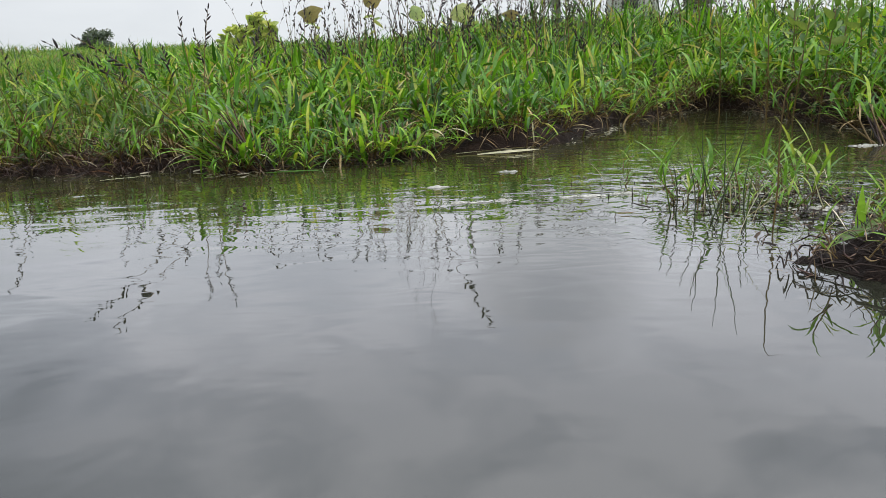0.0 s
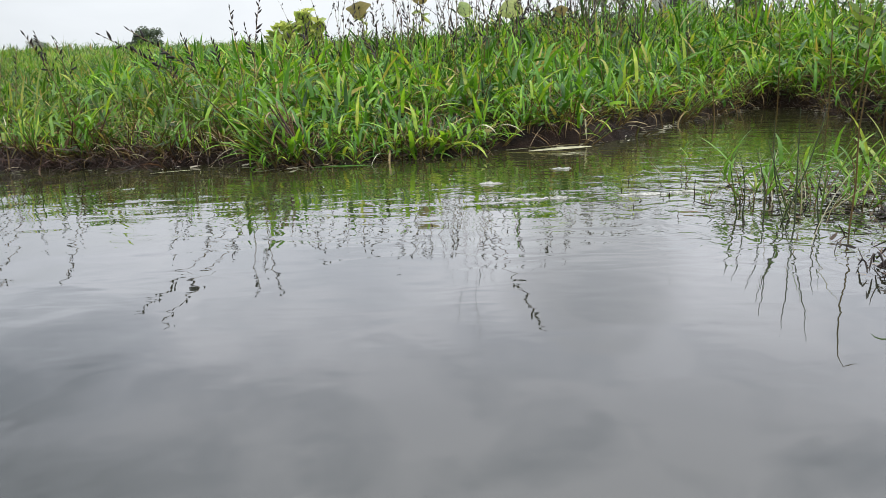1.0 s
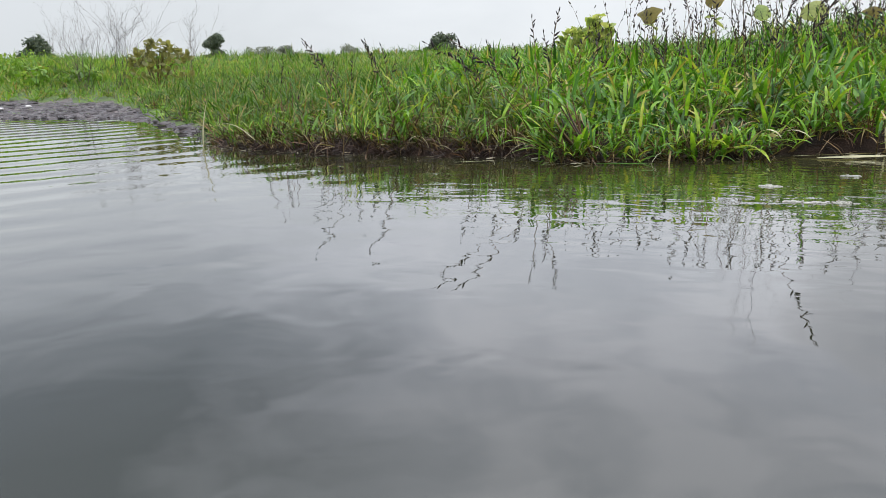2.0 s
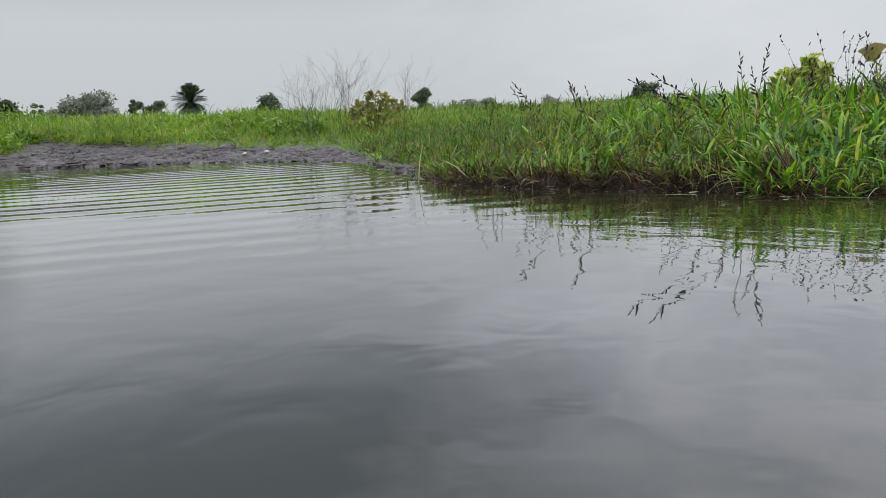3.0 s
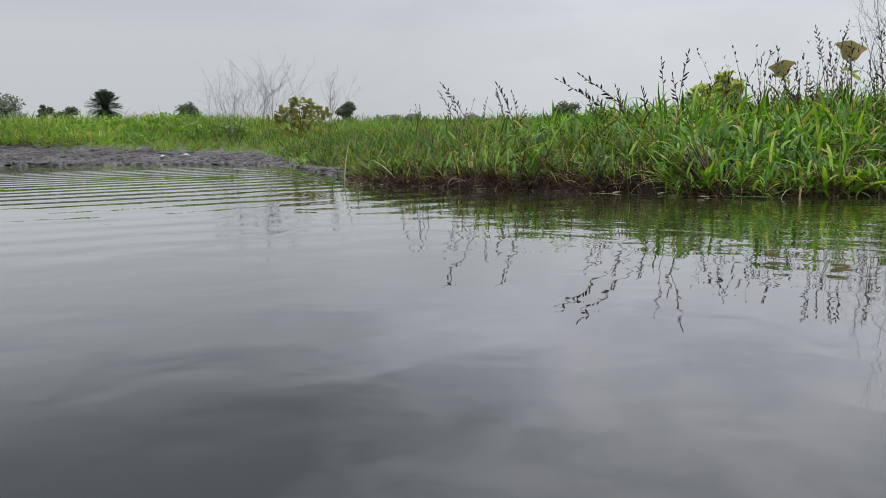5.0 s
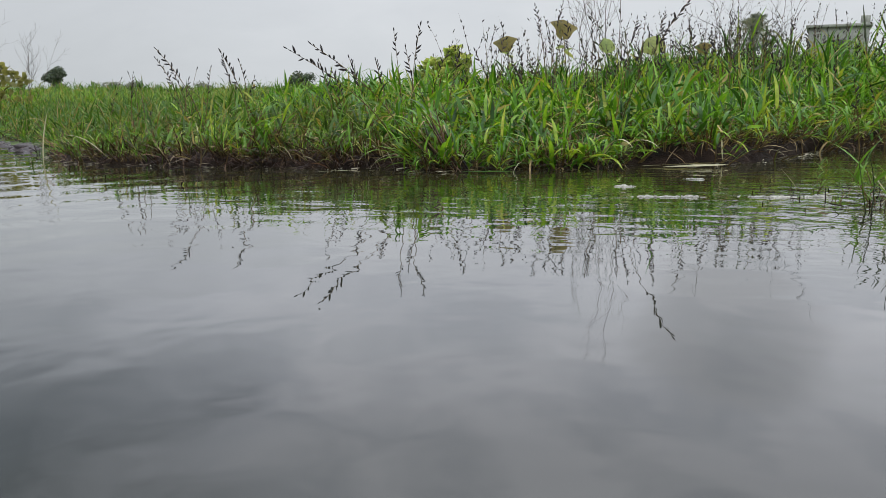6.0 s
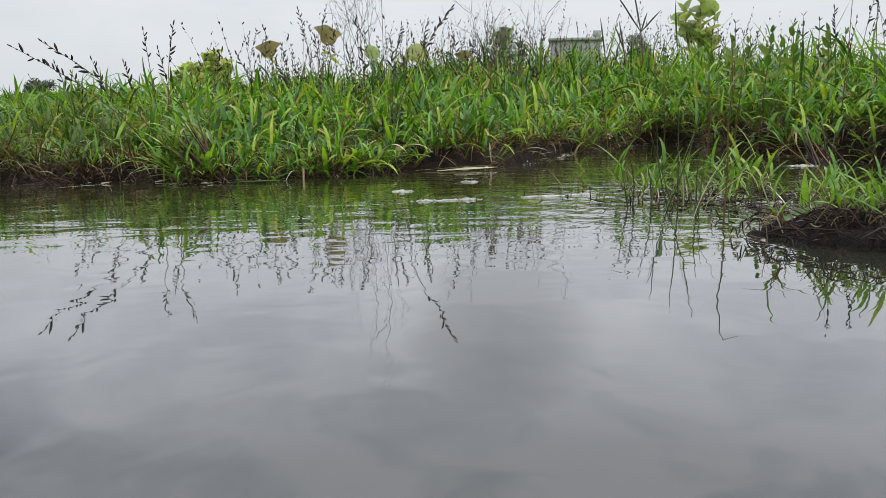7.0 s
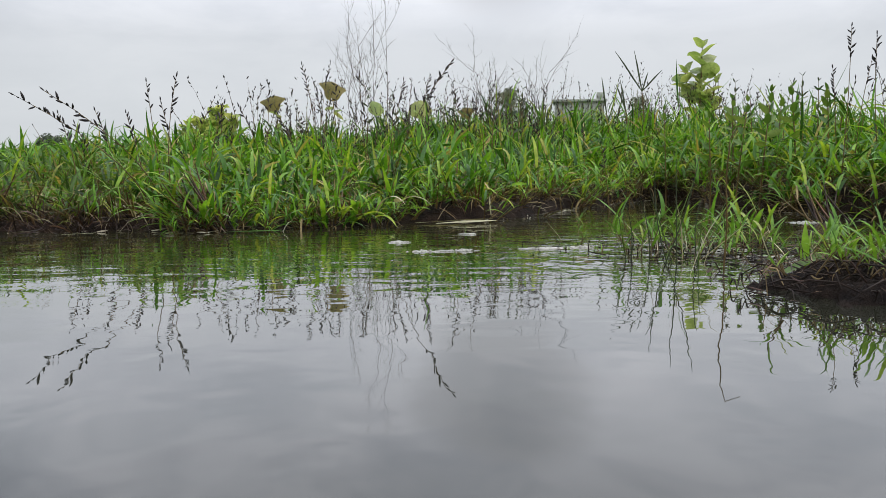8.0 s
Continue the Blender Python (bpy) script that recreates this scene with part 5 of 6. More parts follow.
leaf_bush("leafy_bush", (-1.20, 7.0), 0.23, 0.22, 0.74, 420, LIME_LEAF, 0.6, 21, "bushy plant with broad lime green leaves in the meadow",
          [(-0.55, 0, 0.72, 0.55), (0.25, 0.1, 1.0, 0.5), (0.62, 0, 0.82, 0.4), (-0.1, -0.2, 0.7, 0.55), (-0.95, 0, 0.55, 0.4)])
leaf_bush("rusty_bush", (-6.50, 7.62), 0.42, 0.34, 0.71, 260, RUST_LEAF, 0.38, 22, "low bush with green and rust brown leaves behind the mud",
          [(-0.5, 0, 0.8, 0.55), (0.1, 0, 1.0, 0.5), (0.6, 0, 0.95, 0.45), (0.95, 0, 0.8, 0.35)])


def paired_weed(at, top, pairs, size, seed, label, me, name="broadleaf_weed", lean=0.0):
    rw = random.Random(seed)
    z0 = ground_z(*at)
    H = top - z0
    ob = thing(name, (*at, z0), label, "leafy plant", "broadleaf weeds" if name == "broadleaf_weed" else "")
    tube("stem", [(0, 0, 0), (lean * 0.3, 0, H * 0.4), (lean * 0.7, 0, H * 0.75), (lean, 0, H)], (0.006 * size, 0.005 * size, 0.004 * size, 0.002 * size), STEM, ob)
    for k in range(pairs):
        s = 1 - k / pairs * (0.62 if me is WEED_LEAF else 0.58)
        for q in range(2):
            yaw = k * 1.35 + q * math.pi + rw.gauss(0, 0.5)
            sc = size * (0.62 + 0.45 * min(1, k / 2.0)) * rw.uniform(0.85, 1.15)
            tilt = (-0.95 + 0.13 * k if me is WEED_LEAF else -0.75 + 0.07 * k) + rw.gauss(0, 0.15)
            m = Matrix.Translation((lean * s, 0, H * s)) @ Euler((rw.gauss(0, 0.55), tilt, yaw)).to_matrix().to_4x4() @ Matrix.Scale(sc, 4)
            place_mesh("leaf", me, m, ob)
    return ob


def broadleaf_shrub(at):
    rb = random.Random(31)
    z0 = ground_z(*at)
    ob = thing("broadleaf_shrub", (*at, z0), "upright plant with overlapping pale yellow green broad leaves", "leafy plant")
    for sx, sy, top, levels in ((0.0, 0.0, 1.55, 7), (-0.17, 0.05, 1.27, 4), (0.16, -0.04, 1.16, 5), (-0.05, -0.09, 1.06, 4)):
        H = top - z0
        tube("stem", [(0, 0, 0), (sx * 0.7, sy * 0.7, H * 0.5), (sx, sy, H)], (0.014, 0.010, 0.005), STEM, ob)
        for k in range(levels):
            s = 1 - 0.098 * k / H
            for q in range(2):
                yaw = k * 1.57 + q * math.pi + rb.gauss(0, 0.3) + 0.35
                tilt = (-0.75 if k == 0 else -0.35) + rb.gauss(0, 0.2)
                sc = 1.65 * min(1.0, 0.62 + 0.13 * k) * rb.uniform(0.8, 1.15)
                m = Matrix.Translation((sx * s, sy * s, H * s)) @ Euler((rb.gauss(0, 0.45), tilt, yaw)).to_matrix().to_4x4() @ Matrix.Scale(sc, 4)
                place_mesh("leaf", BIG_LEAF, m, ob)
    return ob


broadleaf_shrub((3.98, 8.58))
for k, (wx_, wy_, wt) in enumerate([(2.12, 3.8, 0.66), (2.27, 3.72, 0.68), (2.06, 3.95, 0.62), (2.45, 3.72, 0.66), (2.01, 4.12, 0.60), (2.32, 4.0, 0.64), (2.6, 3.9, 0.66), (2.2, 4.25, 0.66), (1.95, 4.6, 0.62), (2.75, 3.6, 0.64)]):
    paired_weed((wx_, wy_), wt - 0.05, 7, 0.84 if k == 0 else 0.8, 40 + k, "small broadleaf weed rising above the bank grass", WEED_LEAF, lean=random.Random(k).uniform(-0.06, 0.06))


# tall grass heads whose spikes spread like fingers
DIGITATE = [  # fork, then the tips of its spikes
    ((2.17, 5.65, 0.78), [(1.98, 5.72, 1.08), (2.11, 5.67, 1.08), (2.21, 5.64, 0.92), (2.3, 5.6, 0.93)]),
    ((2.06, 5.69, 0.65), [(2.02, 5.71, 0.87), (1.99, 5.72, 0.84)]),
    ((1.93, 5.74, 0.62), [(1.89, 5.75, 0.89)]),
]
for fork, tips in DIGITATE:
    gz0 = ground_z(fork[0], fork[1])
    ob = thing("finger_grass_stalk", (fork[0], fork[1], gz0), "tall grass stalk with dark finger-like seed spikes", "grass stalk", "finger grass stalks")
    top = fork[2] - gz0
    tube("stem", [(0.05, 0, 0), (0.03, 0, top * 0.5), (0, 0, top)], (0.005, 0.0045, 0.004), STEM, ob)
    for tip in tips:
        d = Vector(tip) - Vector(fork)
        p0 = Vector((0, 0, top))
        tube("spike", [p0, p0 + d * 0.3, p0 + d * 0.65 + Vector((0, 0, 0.004)), p0 + d], (0.003, 0.0065, 0.006, 0.0015), SPIKE, ob, sides=5)


# dark narrow-leaved weeds along the crest
for k, (wx_, wy_, wt) in enumerate([(1.02, 4.74, 0.70), (1.10, 4.80, 0.74), (0.85, 4.6, 0.66), (1.05, 4.95, 0.72), (0.6, 4.5, 0.64), (0.95, 5.1, 0.74), (2.24, 4.31, 0.71), (2.34, 4.28, 0.66), (2.50, 4.05, 0.72), (2.62, 4.1, 0.70), (0.3, 4.6, 0.66), (0.1, 4.9, 0.70)]):
    paired_weed((wx_, wy_), wt, 6, 0.62, 70 + k, "narrow-leaved dark weed on the bank crest", DARK_WEED_LEAF, lean=random.Random(90 + k).uniform(-0.07, 0.07))


# ---------- dry twiggy shrubs ----------
def twigs(rt, p, d, length, radius, depth, out):
    """Grows one branch and its side shoots into the list out."""
    pts, rad = [p.copy()], [radius]
    n = 5
    for k in range(n):
        d = (d + Vector((rt.gauss(0, 0.14), rt.gauss(0, 0.14), rt.gauss(0.04, 0.06)))).normalized()
        p = p + d * length / n
        pts.append(p.copy())
        rad.append(radius * (1 - 0.75 * (k + 1) / n))
        if depth and k >= 1:
            for _ in range(rt.choice((1, 1, 2))):
                o = d.orthogonal().normalized()
                o.rotate(Matrix.Rotation(rt.uniform(0, 6.28), 3, d))
                twigs(rt, p, (d * 0.8 + o * rt.uniform(0.35, 0.75)).normalized(), length * rt.uniform(0.28, 0.5), radius * 0.5, depth - 1, out)
    out.append((pts, rad))


def dry_shrub(at, top, stems, spread, seed, label, thick=0.004, depth=2):
    rt = random.Random(seed)
    z0 = ground_z(*at)
    ob = thing("dry_shrub", (*at, z0), label, "shrub", "dry shrubs")
    H = top - z0
    for k in range(stems):
        out = []
        a = rt.uniform(0, 6.28)
        sp = spread * rt.uniform(0.2, 1.0)
        d = Vector((math.cos(a) * sp, math.sin(a) * sp * 0.6, 1)).normalized()
        twigs(rt, Vector((rt.gauss(0, 0.04), rt.gauss(0, 0.04), 0)), d, H * rt.uniform(0.65, 1.0), thick, depth, out)
        bundle("branch", out, TWIG, ob)
    return ob


dry_shrub((0.27, 7.52), 1.93, 4, 0.05, 51, "tall thin leafless weed with fine grey twigs", 0.0048)
dry_shrub((0.03, 7.39), 1.23, 4, 0.25, 52, "thin leafless weed with fine grey twigs", 0.0045)
dry_shrub((1.28, 5.45), 1.00, 4, 0.35, 53, "spreading leafless weed with purple grey twigs", 0.0043)
dry_shrub((1.27, 7.52), 1.12, 3, 0.3, 54, "spreading leafless weed with purple grey twigs", 0.004)
dry_shrub((-6.98, 6.95), 0.88, 14, 0.6, 55, "bare branching grey shrub behind the mud shore", 0.0034)
dry_shrub((-6.70, 7.25), 1.05, 14, 0.4, 56, "bare branching grey shrub behind the mud shore", 0.0034)
dry_shrub((-6.25, 7.90), 0.95, 5, 0.5, 57, "bare branching grey shrub behind the mud shore", 0.0038)

# ---------- things at the waterline ----------
rk = random.Random(77)


def arching_leaf(at, length, width, lean, bend, yaw, mat, label, name="bleached_leaf"):
    ob = thing(name, at, label, "dead leaf", "dead leaves at the waterline")
    v, f = fold_blade(rc_np(random.Random(int(at[0] * 1000))), length, width, lean, bend, yaw, seg=9, fold=0.2)
    mesh_object("blade", v, 4, f, mat, ob)
    return ob


arching_leaf((0.10, 2.98, 0.06), 0.17, 0.016, 0.5, 2.3, -0.7, PALE, "pale bleached leaf arching over the water")
arching_leaf((0.16, 3.00, 0.06), 0.20, 0.012, 0.7, 2.0, -0.5, PALE, "pale bleached leaf arching over the water")
arching_leaf((0.17, 2.86, 0.10), 0.06, 0.03, 1.1, 0.8, -1.4, PALE, "white dead leaf tip caught in the grass")
arching_leaf((0.60, 3.30, 0.10), 0.10, 0.008, 2.7, 0.4, -1.6, PALE, "pale dead leaf hanging down into the water")
arching_leaf((0.44, 3.38, 0.05), 0.17, 0.03, 0.8, 0.6, -2.6, GRASS, "grey green broad leaf leaning at the bank", "leaning_leaf")
arching_leaf((-2.44, 3.05, -0.01), 0.27, 0.007, 0.05, 0.25, 1.9, PALE, "pale thin reed standing in the water", "pale_reed")
arching_leaf((-2.05, 2.92, 0.06), 0.32, 0.007, 1.0, 1.1, 2.9, PALE, "long bleached blade arching to the water")
arching_leaf((-1.62, 2.98, 0.02), 0.22, 0.008, 0.5, 2.0, -0.3, PALE, "long bleached blade arching to the water")
arching_leaf((-0.95, 2.92, 0.12), 0.26, 0.009, 1.2, 0.5, 3.3, PALE, "long bleached blade lying over the grass")
arching_leaf((-0.30, 2.83, 0.01), 0.14, 0.010, 1.4, 0.3, -2.7, STRAW, "brown dead blade lying at the waterline")
arching_leaf((-1.2, 2.85, 0.04), 0.24, 0.009, 1.1, 0.9, -2.9, STRAW, "brown dead blade arching to the water")
for k, (ax, ay, al, aw, yaw) in enumerate([(0.26, 3.10, 0.34, 0.02, 0.15), (0.34, 3.05, 0.26, 0.03, 0.1), (-0.62, 2.70, 0.13, 0.012, 0.5), (-0.45, 2.76, 0.22, 0.016, -0.1), (-1.0, 2.72, 0.15, 0.008, 0.2)]):
    ob = thing("floating_leaf", (ax, ay, 0.004), "flat pale dead leaf floating at the bank", "dead leaf", "floating leaves")
    v, f = fold_blade(rc_np(random.Random(k)), al, aw, 1.53, 0.03, yaw, seg=6, fold=0.12)
    mesh_object("blade", v, 4, f, PALE if k != 3 else HERO, ob)


# pale flecks along the waterline: leaf bits, and wet glints put in as colour
rl_ = np.random.default_rng(44)
fx_, fy_ = rl_.uniform(-2.7, 2.6, 9000), rl_.uniform(2.6, 5.0, 9000)
fd_ = edge_distance(POND, fx_, fy_)
ok_ = (fd_ > -0.09) & (fd_ < 0.0) & (mud_share(fx_, fy_) < 0.3)
fx_, fy_ = fx_[ok_][:420], fy_[ok_][:420]
nf_ = len(fx_)
tagged(blade_object("waterline_litter", rl_, np.stack([fx_, fy_, np.full(nf_, 0.003)], -1), rl_.uniform(0, 6.28, nf_), rl_.uniform(0.01, 0.06, nf_), rl_.uniform(0.003, 0.009, nf_),
                    np.full(nf_, 1.45), rl_.normal(0.05, 0.08, nf_), PALE_FLECK, 2), "pale floating flecks for leaf bits and wet glints along the waterline", "dead leaves", kind="stuff")


def scum():
    """Loose rafts of froth: many small low flecks."""
    rsc = random.Random(5)
    v, f = [], []
    for ax, ay, rx, ry in ((0.31, 2.11, 0.045, 0.018), (0.22, 2.10, 0.06, 0.007), (0.55, 2.13, 0.085, 0.010), (0.67, 2.15, 0.04, 0.007), (0.15, 2.36, 0.03, 0.006),
                           (0.40, 2.62, 0.03, 0.005), (1.85, 2.95, 0.07, 0.012), (1.02, 2.05, 0.14, 0.10), (1.10, 1.84, 0.12, 0.05)):
        for q in range(int(14 + 420 * rx)):
            t = rsc.uniform(0, 6.28)
            s = math.sqrt(rsc.random())
            px, py = ax + rx * s * math.cos(t) * 1.2, ay + ry * s * math.sin(t) * 1.2
            r0 = rsc.uniform(0.002, 0.010) * (1.25 - s)
            top = rsc.uniform(0.002, 0.007) * (1.3 - s)
            k0 = len(v)
            for rs2, zz in ((1.0, 0.0006), (0.75, 0.7 * top), (0.3, top)):
                for k in range(7):
                    a_ = 2 * math.pi * k / 7
                    rr2 = r0 * rs2 * (1 + 0.3 * math.sin(3 * a_ + q))
                    v.append((px + 1.5 * rr2 * math.cos(a_), py + rr2 * math.sin(a_), zz))
            for j in range(2):
                for k in range(7):
                    f.append((k0 + j * 7 + k, k0 + j * 7 + (k + 1) % 7, k0 + (j + 1) * 7 + (k + 1) % 7, k0 + (j + 1) * 7 + k))
    return tagged(mesh_object("pond_scum", v, 4, f, FOAM), "pale frothy scum flecks floating on dark water", "pond scum", kind="stuff")


scum()
for k, (fx, fy) in enumerate([(-3.01, 0.74)]):
    ob = thing("floating_weed", (fx, fy, 0), "patch of bright green leaves floating on the pond", "water plant")
    for q in range(64):
        a = rk.uniform(0, 6.28)
        m = Matrix.Translation((rk.gauss(0, 0.055), rk.gauss(0, 0.05), 0.004 + 0.02 * rk.random())) @ Euler((rk.gauss(0, 0.15), rk.uniform(-0.35, 0.0), a)).to_matrix().to_4x4()
        place_mesh("leaf", LILY_LEAF, m @ Matrix.Scale(rk.uniform(0.3, 0.6), 4), ob)


# ---------- mud shore ----------
def clods():
    """Trodden lumps of mud, many small uneven ones."""
    rc = np.random.default_rng(31)
    n = 5600
    x, y = rc.uniform(-11, -2.9, n * 4), rc.uniform(0.6, 6.8, n * 4)
    z, sd, m = ground_height(x, y)
    ok = (m > 0.55) & (sd > 0.02)
    x, y, z, sd = x[ok][:n], y[ok][:n], z[ok][:n], sd[ok][:n]
    n = len(x)
    size = 0.0075 * np.exp(rc.normal(0, 0.55, n)) * (0.7 + 0.05 * np.hypot(x, y))
    th = np.linspace(0, np.pi * 0.55, 4)
    ph = np.linspace(0, 2 * np.pi, 7, endpoint=False)
    unit = np.stack([np.sin(th)[:, None] * np.cos(ph), np.sin(th)[:, None] * np.sin(ph), np.cos(th)[:, None] + 0 * ph], -1)
    v = unit[None] * (size[:, None, None, None] * rc.uniform(0.6, 1.3, (n, 4, 7, 1))) * np.array([1.6, 1.6, 0.6])
    v = v + np.stack([x, y, z - 0.003], -1)[:, None, None]
    i = np.arange(28).reshape(4, 7)
    q = np.stack([i[:-1], i[1:], np.roll(i[1:], -1, 1), np.roll(i[:-1], -1, 1)], -1).reshape(-1, 4)
    f = (np.arange(n) * 28)[:, None, None] + q[None]
    ob = mesh_object("mud_clods", v.reshape(-1, 3), 4, f.reshape(-1, 4), CLOD)
    return tagged(ob, "trodden wet clods on the mud shore", "mud", kind="stuff")


clods()
for k, (lx, ly) in enumerate([(-6.32, 5.55), (-6.36, 5.28)]):
    bm = bmesh.new()
    bmesh.ops.create_icosphere(bm, subdivisions=2, radius=0.025)
    for vtx in bm.verts:
        vtx.co = Vector((vtx.co.x * 1.4, vtx.co.y, vtx.co.z * 0.6)) * (1 + 0.35 * noise.noise(vtx.co * 30 + Vector((k, 0, 0))))
    ob = part("litter_scrap", bm, LITTER, None)
    ob.location = (lx, ly, ground_z(lx, ly) + 0.02)
    tagged(ob, "crumpled white scrap lying on the mud", "litter", "scraps on the mud")

# ---------- plumes ----------
rp = np.random.default_rng(61)
n = 130
pr_, pa_ = rp.uniform(16, 30, n), radians(90) + rp.uniform(radians(54), radians(72), n)
px, py = pr_ * np.cos(pa_), pr_ * np.sin(pa_)
pz = ground_height(px, py)[0]
tagged(blade_object("white_plumes", rp, np.stack([px, py, pz + 0.28], -1), rp.uniform(0, 6.28, n), rp.uniform(0.1, 0.22, n), np.full(n, 0.03), np.abs(rp.normal(0.3, 0.2, n)), np.abs(rp.normal(0.4, 0.2, n)), FLOWER, 3),
       "whitish flowering plumes in the far grass", "grass plumes", kind="stuff")


# ---------- trees ----------
def leaf_cloud(name, rng_, centres, radii, per, size, mat, parent):
    """A crown of many small leaf sprays round several centres, with gaps."""
    n = per * len(centres)
    i = np.repeat(np.arange(len(centres)), per)
    d = rng_.normal(0, 1, (n, 3))
    d /= np.linalg.norm(d, axis=1)[:, None]
    p = np.asarray(centres)[i] + d * np.asarray(radii)[i][:, None] * rng_.uniform(0.35, 1.08, n)[:, None] * np.array([1, 1, 0.8])
    a = rng_.normal(0, 1, (n, 3))
    a /= np.linalg.norm(a, axis=1)[:, None]
    b = np.cross(a, d)
    b /= np.linalg.norm(b, axis=1)[:, None] + 1e-9
    s = size * rng_.uniform(0.5, 1.3, n)[:, None]
    v = np.stack([p - a * s, p + b * s * 0.5, p + a * s, p - b * s * 0.5], 1)
    return mesh_object(name, v.reshape(-1, 3), 4, np.arange(n * 4), mat, parent)


# weedy mounds of the field beyond the mud
n = 520
pr_, pa_ = 9.5 + 26 * rp.uniform(0, 1, n), radians(90) + rp.uniform(radians(44), radians(78), n)
px, py = pr_ * np.cos(pa_), pr_ * np.sin(pa_)
pz, _, pm = ground_height(px, py)
swell = np.clip(0.55 + 0.5 * wobble(px, py, 0.45, 2.0) + 0.35 * wobble(px, py, 1.3, 4.0), 0.1, 1.3)
okp = (pm < 0.05) & (rp.uniform(0, 1, n) < np.interp(pa_, [radians(132), radians(146), radians(156)], [0.3, 0.5, 1.0]))
rise = np.interp(pa_, [radians(146), radians(152), radians(160)], [0.0, 0.22, 0.38]) * np.clip((pr_ - 15) / 10, 0, 1)
mound_r = (0.16 + 0.013 * pr_) * swell + 0.5 * rise
tagged(leaf_cloud("field_weeds", rp, np.stack([px, py, pz + 0.1 * swell + 0.7 * rise], -1)[okp], mound_r[okp], 300, 0.042, WEED_GREEN, None), "leafy bright green weeds in the field beyond the mud", "weeds", kind="stuff")


def tree(at, H, W, seed, label, mat, name="tree", tall=0.06):
    rt = random.Random(seed)
    rn = np.random.default_rng(seed)
    z0 = ground_z(*at) - 0.1
    ob = thing(name, (*at, z0), label, "tree", "trees on the horizon")
    tube("trunk", [(0, 0, 0), (0.02 * W, 0, H * 0.25), (0, 0.01 * W, H * 0.55)], (0.06 * H * 0.5, 0.045 * H * 0.5, 0.02 * H * 0.5), BARK, ob, sides=8)
    cs, rs_ = [], []
    for k in range(rt.randint(15, 20)):
        a, r = rt.uniform(0, 6.28), W * 0.5 * rt.uniform(0.1, 0.85)
        h = H * rt.uniform(tall, 0.86) * (1 - 0.25 * (r / (W * 0.5)) ** 2)
        c = (r * math.cos(a), r * math.sin(a), h)
        cs.append(c)
        rs_.append(W * rt.uniform(0.13, 0.24))
        if k < 6:
            tube("limb", [(0, 0, H * 0.22), (c[0] * 0.5, c[1] * 0.5, H * 0.22 + (h - H * 0.22) * 0.6), c], (0.02 * H * 0.5, 0.014 * H * 0.5, 0.005 * H * 0.5), BARK, ob, sides=5)
    for k in range(14):
        a, r = rt.uniform(0, 6.28), rt.uniform(0.15, 0.5)
        cs.append((r * W * math.cos(a), r * W * math.sin(a), H * rt.uniform(0.04, 0.36)))
        rs_.append(W * rt.uniform(0.10, 0.2))
    leaf_cloud("crown", rn, cs, rs_, 260, 0.03 * W + 0.05, mat, ob)
    return ob


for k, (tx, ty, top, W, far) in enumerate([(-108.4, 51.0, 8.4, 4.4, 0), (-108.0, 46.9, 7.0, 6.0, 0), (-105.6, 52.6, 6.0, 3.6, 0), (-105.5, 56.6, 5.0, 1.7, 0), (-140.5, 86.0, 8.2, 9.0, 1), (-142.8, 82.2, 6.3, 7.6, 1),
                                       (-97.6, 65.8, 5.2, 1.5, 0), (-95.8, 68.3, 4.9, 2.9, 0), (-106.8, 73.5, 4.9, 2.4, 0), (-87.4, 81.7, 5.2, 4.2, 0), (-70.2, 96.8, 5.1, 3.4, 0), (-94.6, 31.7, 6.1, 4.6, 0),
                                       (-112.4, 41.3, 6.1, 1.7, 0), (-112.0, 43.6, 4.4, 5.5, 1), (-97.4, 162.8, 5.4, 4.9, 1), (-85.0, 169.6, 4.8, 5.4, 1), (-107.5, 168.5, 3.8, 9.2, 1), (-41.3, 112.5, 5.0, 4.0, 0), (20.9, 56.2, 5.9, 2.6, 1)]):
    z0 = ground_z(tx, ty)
    tree((tx, ty), top - z0 + 0.1, 1.2 * W, 600 + k, "dark green tree standing on the far field edge" if not far else "hazy grey green tree far across the fields", HAZED_CROWN if far else CROWN)


def frond_mesh(mat):
    """One feathered palm frond along +x that droops towards its tip."""
    v, f = [], []
    n = 22
    for k in range(n):
        s = k / (n - 1)
        p = Vector((math.sin(1.25 * s) / 1.25, 0, 0.16 * math.sin(2.2 * s) - 0.06 * s * s))
        L = 0.26 * math.sin(math.pi * (0.12 + 0.85 * s)) + 0.03
        for sgn in (-1, 1):
            a = p + Vector((0.014, 0, 0))
            tip = p + Vector((0.75 * L, sgn * 0.75 * L, -0.10 * L))
            q = len(v)
            v += [tuple(p), tuple(a + Vector((0.02, 0, 0))), tuple(tip), tuple(tip - Vector((0.01, 0, 0)))]
            f.append((q, q + 1, q + 2, q + 3))
    ob = mesh_object("frond", v, 4, f, mat)
    me = ob.data
    bpy.data.objects.remove(ob)
    return me


FROND, HAZED_FROND = frond_mesh(PALM), frond_mesh(HAZED_CROWN)


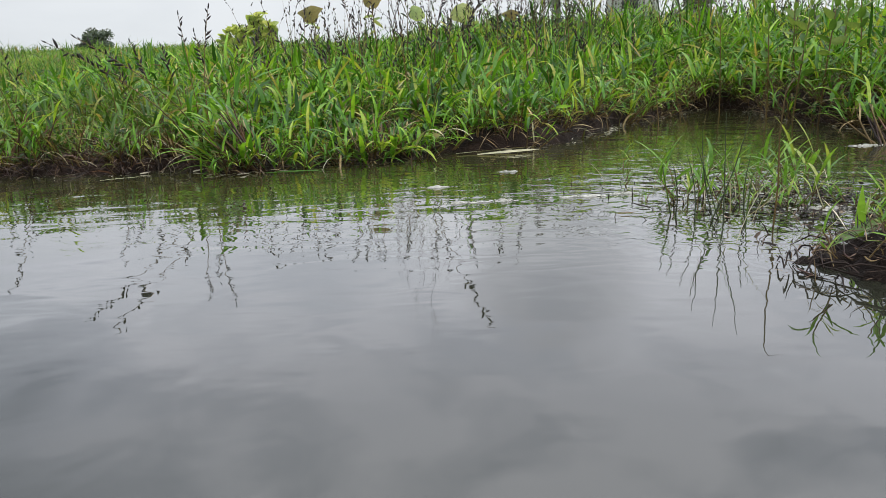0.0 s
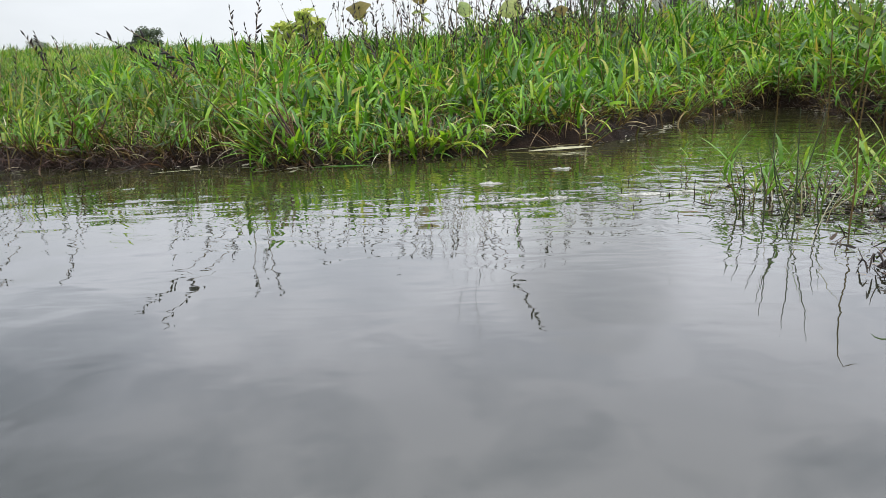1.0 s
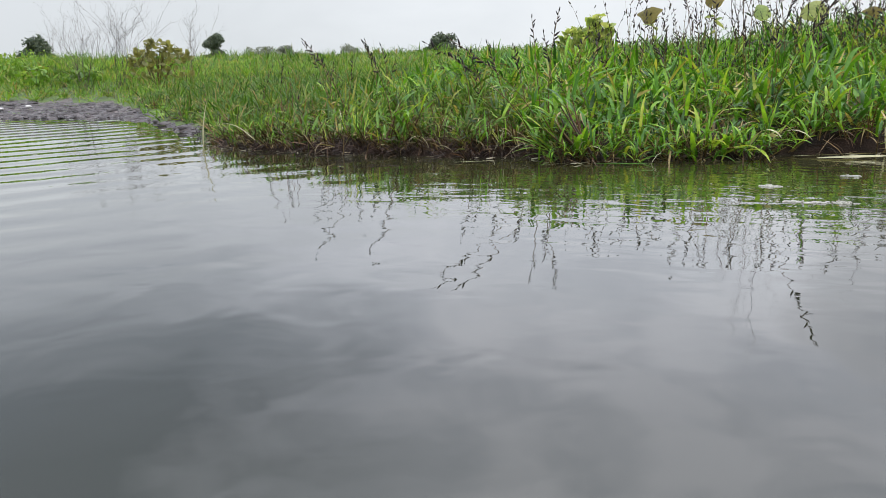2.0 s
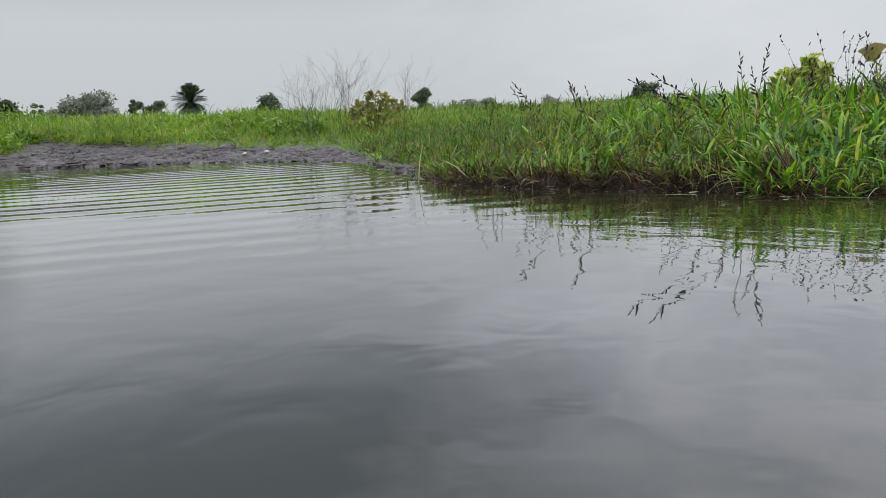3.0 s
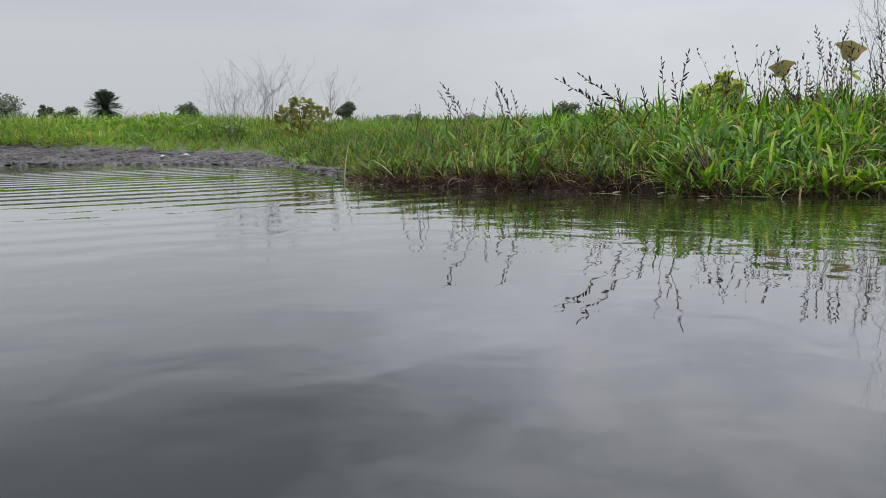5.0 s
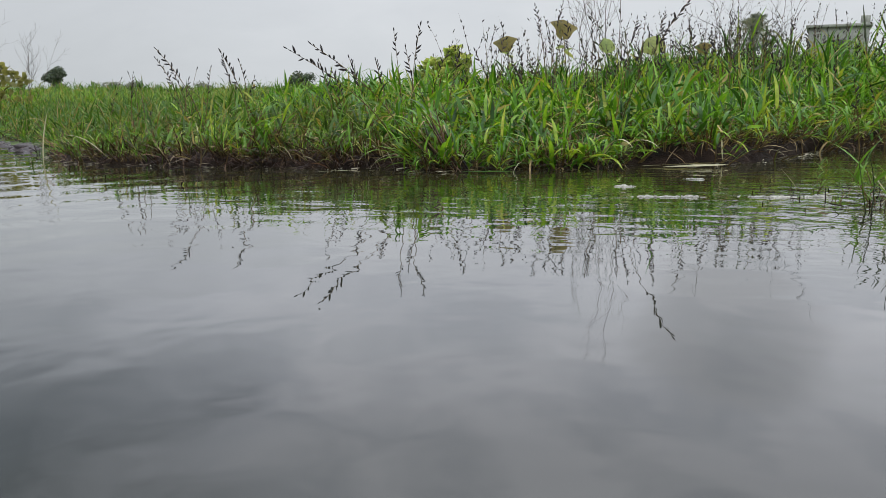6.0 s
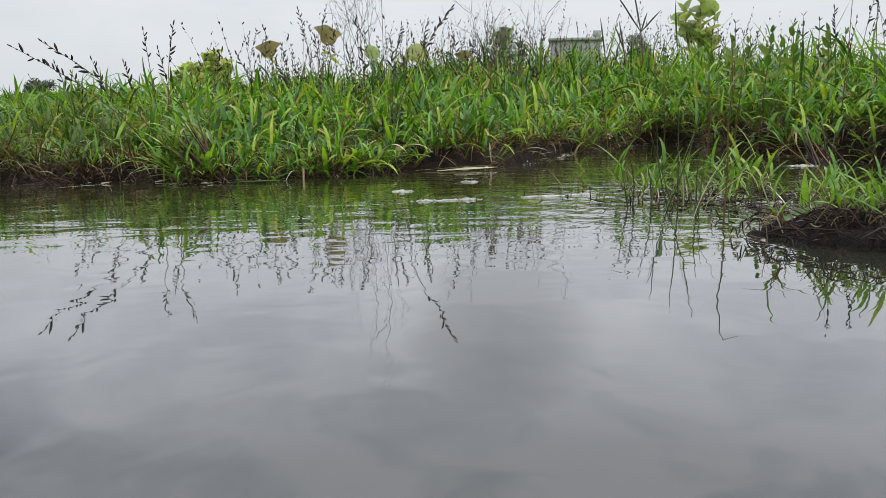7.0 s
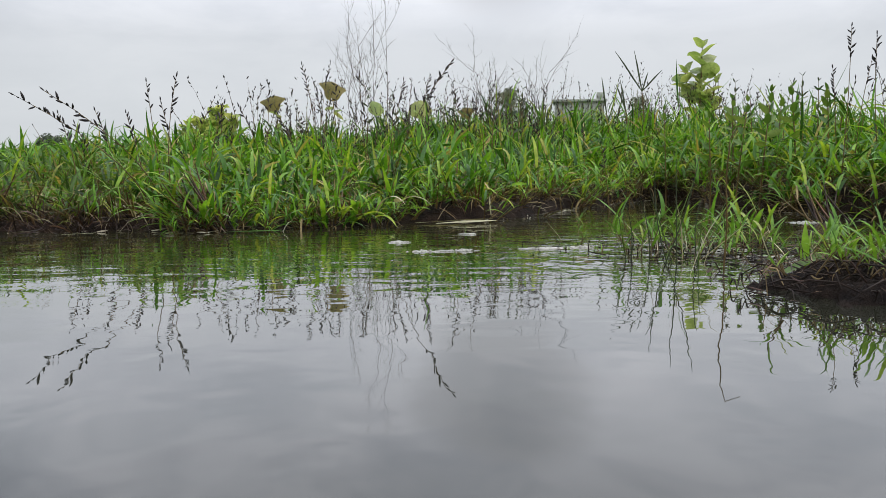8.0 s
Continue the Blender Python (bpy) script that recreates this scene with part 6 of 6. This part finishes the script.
def palm(at, top, R, seed, label, fronds=96, me=None):
    rp_ = random.Random(seed)
    z0 = ground_z(*at) - 0.1
    H = max(top - z0 - R * 0.95, 0.3)
    ob = thing("palm_tree", (*at, z0), label, "palm tree", "palms")
    tube("trunk", [(0, 0, 0), (0.03 * R, 0, H * 0.5), (0, 0, max(H, 0.4))], (0.16 * R * 0.7, 0.13 * R * 0.7, 0.12 * R * 0.7), BARK, ob, sides=9)
    for k in range(fronds):
        yaw = k * 2.399
        s = k / fronds
        pitch = -1.5 + 2.5 * s + rp_.gauss(0, 0.1)
        m = Matrix.Translation((0, 0, max(H, 0.4))) @ Euler((rp_.gauss(0, 0.2), pitch, yaw)).to_matrix().to_4x4() @ Matrix.Scale(R * rp_.uniform(0.85, 1.1), 4)
        place_mesh("frond", me or FROND, m, ob)
    return ob


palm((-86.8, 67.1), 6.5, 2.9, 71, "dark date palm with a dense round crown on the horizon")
palm((13.8, 68.6), 7.2, 2.6, 72, "hazy grey green palm crown beyond the meadow", fronds=44, me=HAZED_FROND)
palm((61.2, 79.1), 12.2, 4.2, 73, "tall palm with a drooping crown beyond the bank", me=HAZED_FROND)

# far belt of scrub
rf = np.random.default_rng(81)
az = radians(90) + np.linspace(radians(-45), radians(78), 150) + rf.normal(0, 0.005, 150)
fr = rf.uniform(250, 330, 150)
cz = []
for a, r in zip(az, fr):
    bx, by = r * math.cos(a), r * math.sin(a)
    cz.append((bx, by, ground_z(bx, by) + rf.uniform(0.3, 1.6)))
tagged(leaf_cloud("far_scrub", rf, cz, rf.uniform(1.2, 3.2, 150), 60, 0.5, HAZED_CROWN, None), "hazy low scrub along the far horizon", "scrub", kind="stuff")


# ---------- small concrete building beyond the meadow ----------
def hut():
    hx, hy = 12.0, 40.6
    z0 = ground_z(hx, hy) - 0.05
    ob = thing("concrete_hut", (hx, hy, z0), "small flat-roofed weathered concrete hut beyond the grass", "hut")
    ob.rotation_euler = (0, 0, radians(-16))
    H = 3.48 - z0

    def box(name, x0, x1, y0, y1, za, zb, mat, parent, label=""):
        bm = bmesh.new()
        bmesh.ops.create_cube(bm, size=1)
        for vtx in bm.verts:
            vtx.co = Vector(((x0 + x1) / 2 + vtx.co.x * (x1 - x0), (y0 + y1) / 2 + vtx.co.y * (y1 - y0), (za + zb) / 2 + vtx.co.z * (zb - za)))
        bmesh.ops.bevel(bm, geom=bm.edges[:], offset=0.02, segments=1, affect="EDGES")
        return part(name, bm, mat, parent, label)

    box("wall", -1.3, 1.3, 0, 2.4, 0, H, CONCRETE, ob)
    box("roof", -1.42, 1.42, -0.15, 2.55, H, H + 0.14, CONCRETE, ob, "flat concrete roof slab")
    box("parapet", 0.9, 1.3, 0.1, 0.5, H + 0.14, H + 0.5, CONCRETE, ob)
    w = box("window", -0.5, 0.3, -0.02, 0.1, H * 0.5, H * 0.5 + 0.8, DARK, ob, "dark window opening")
    return ob


hut()
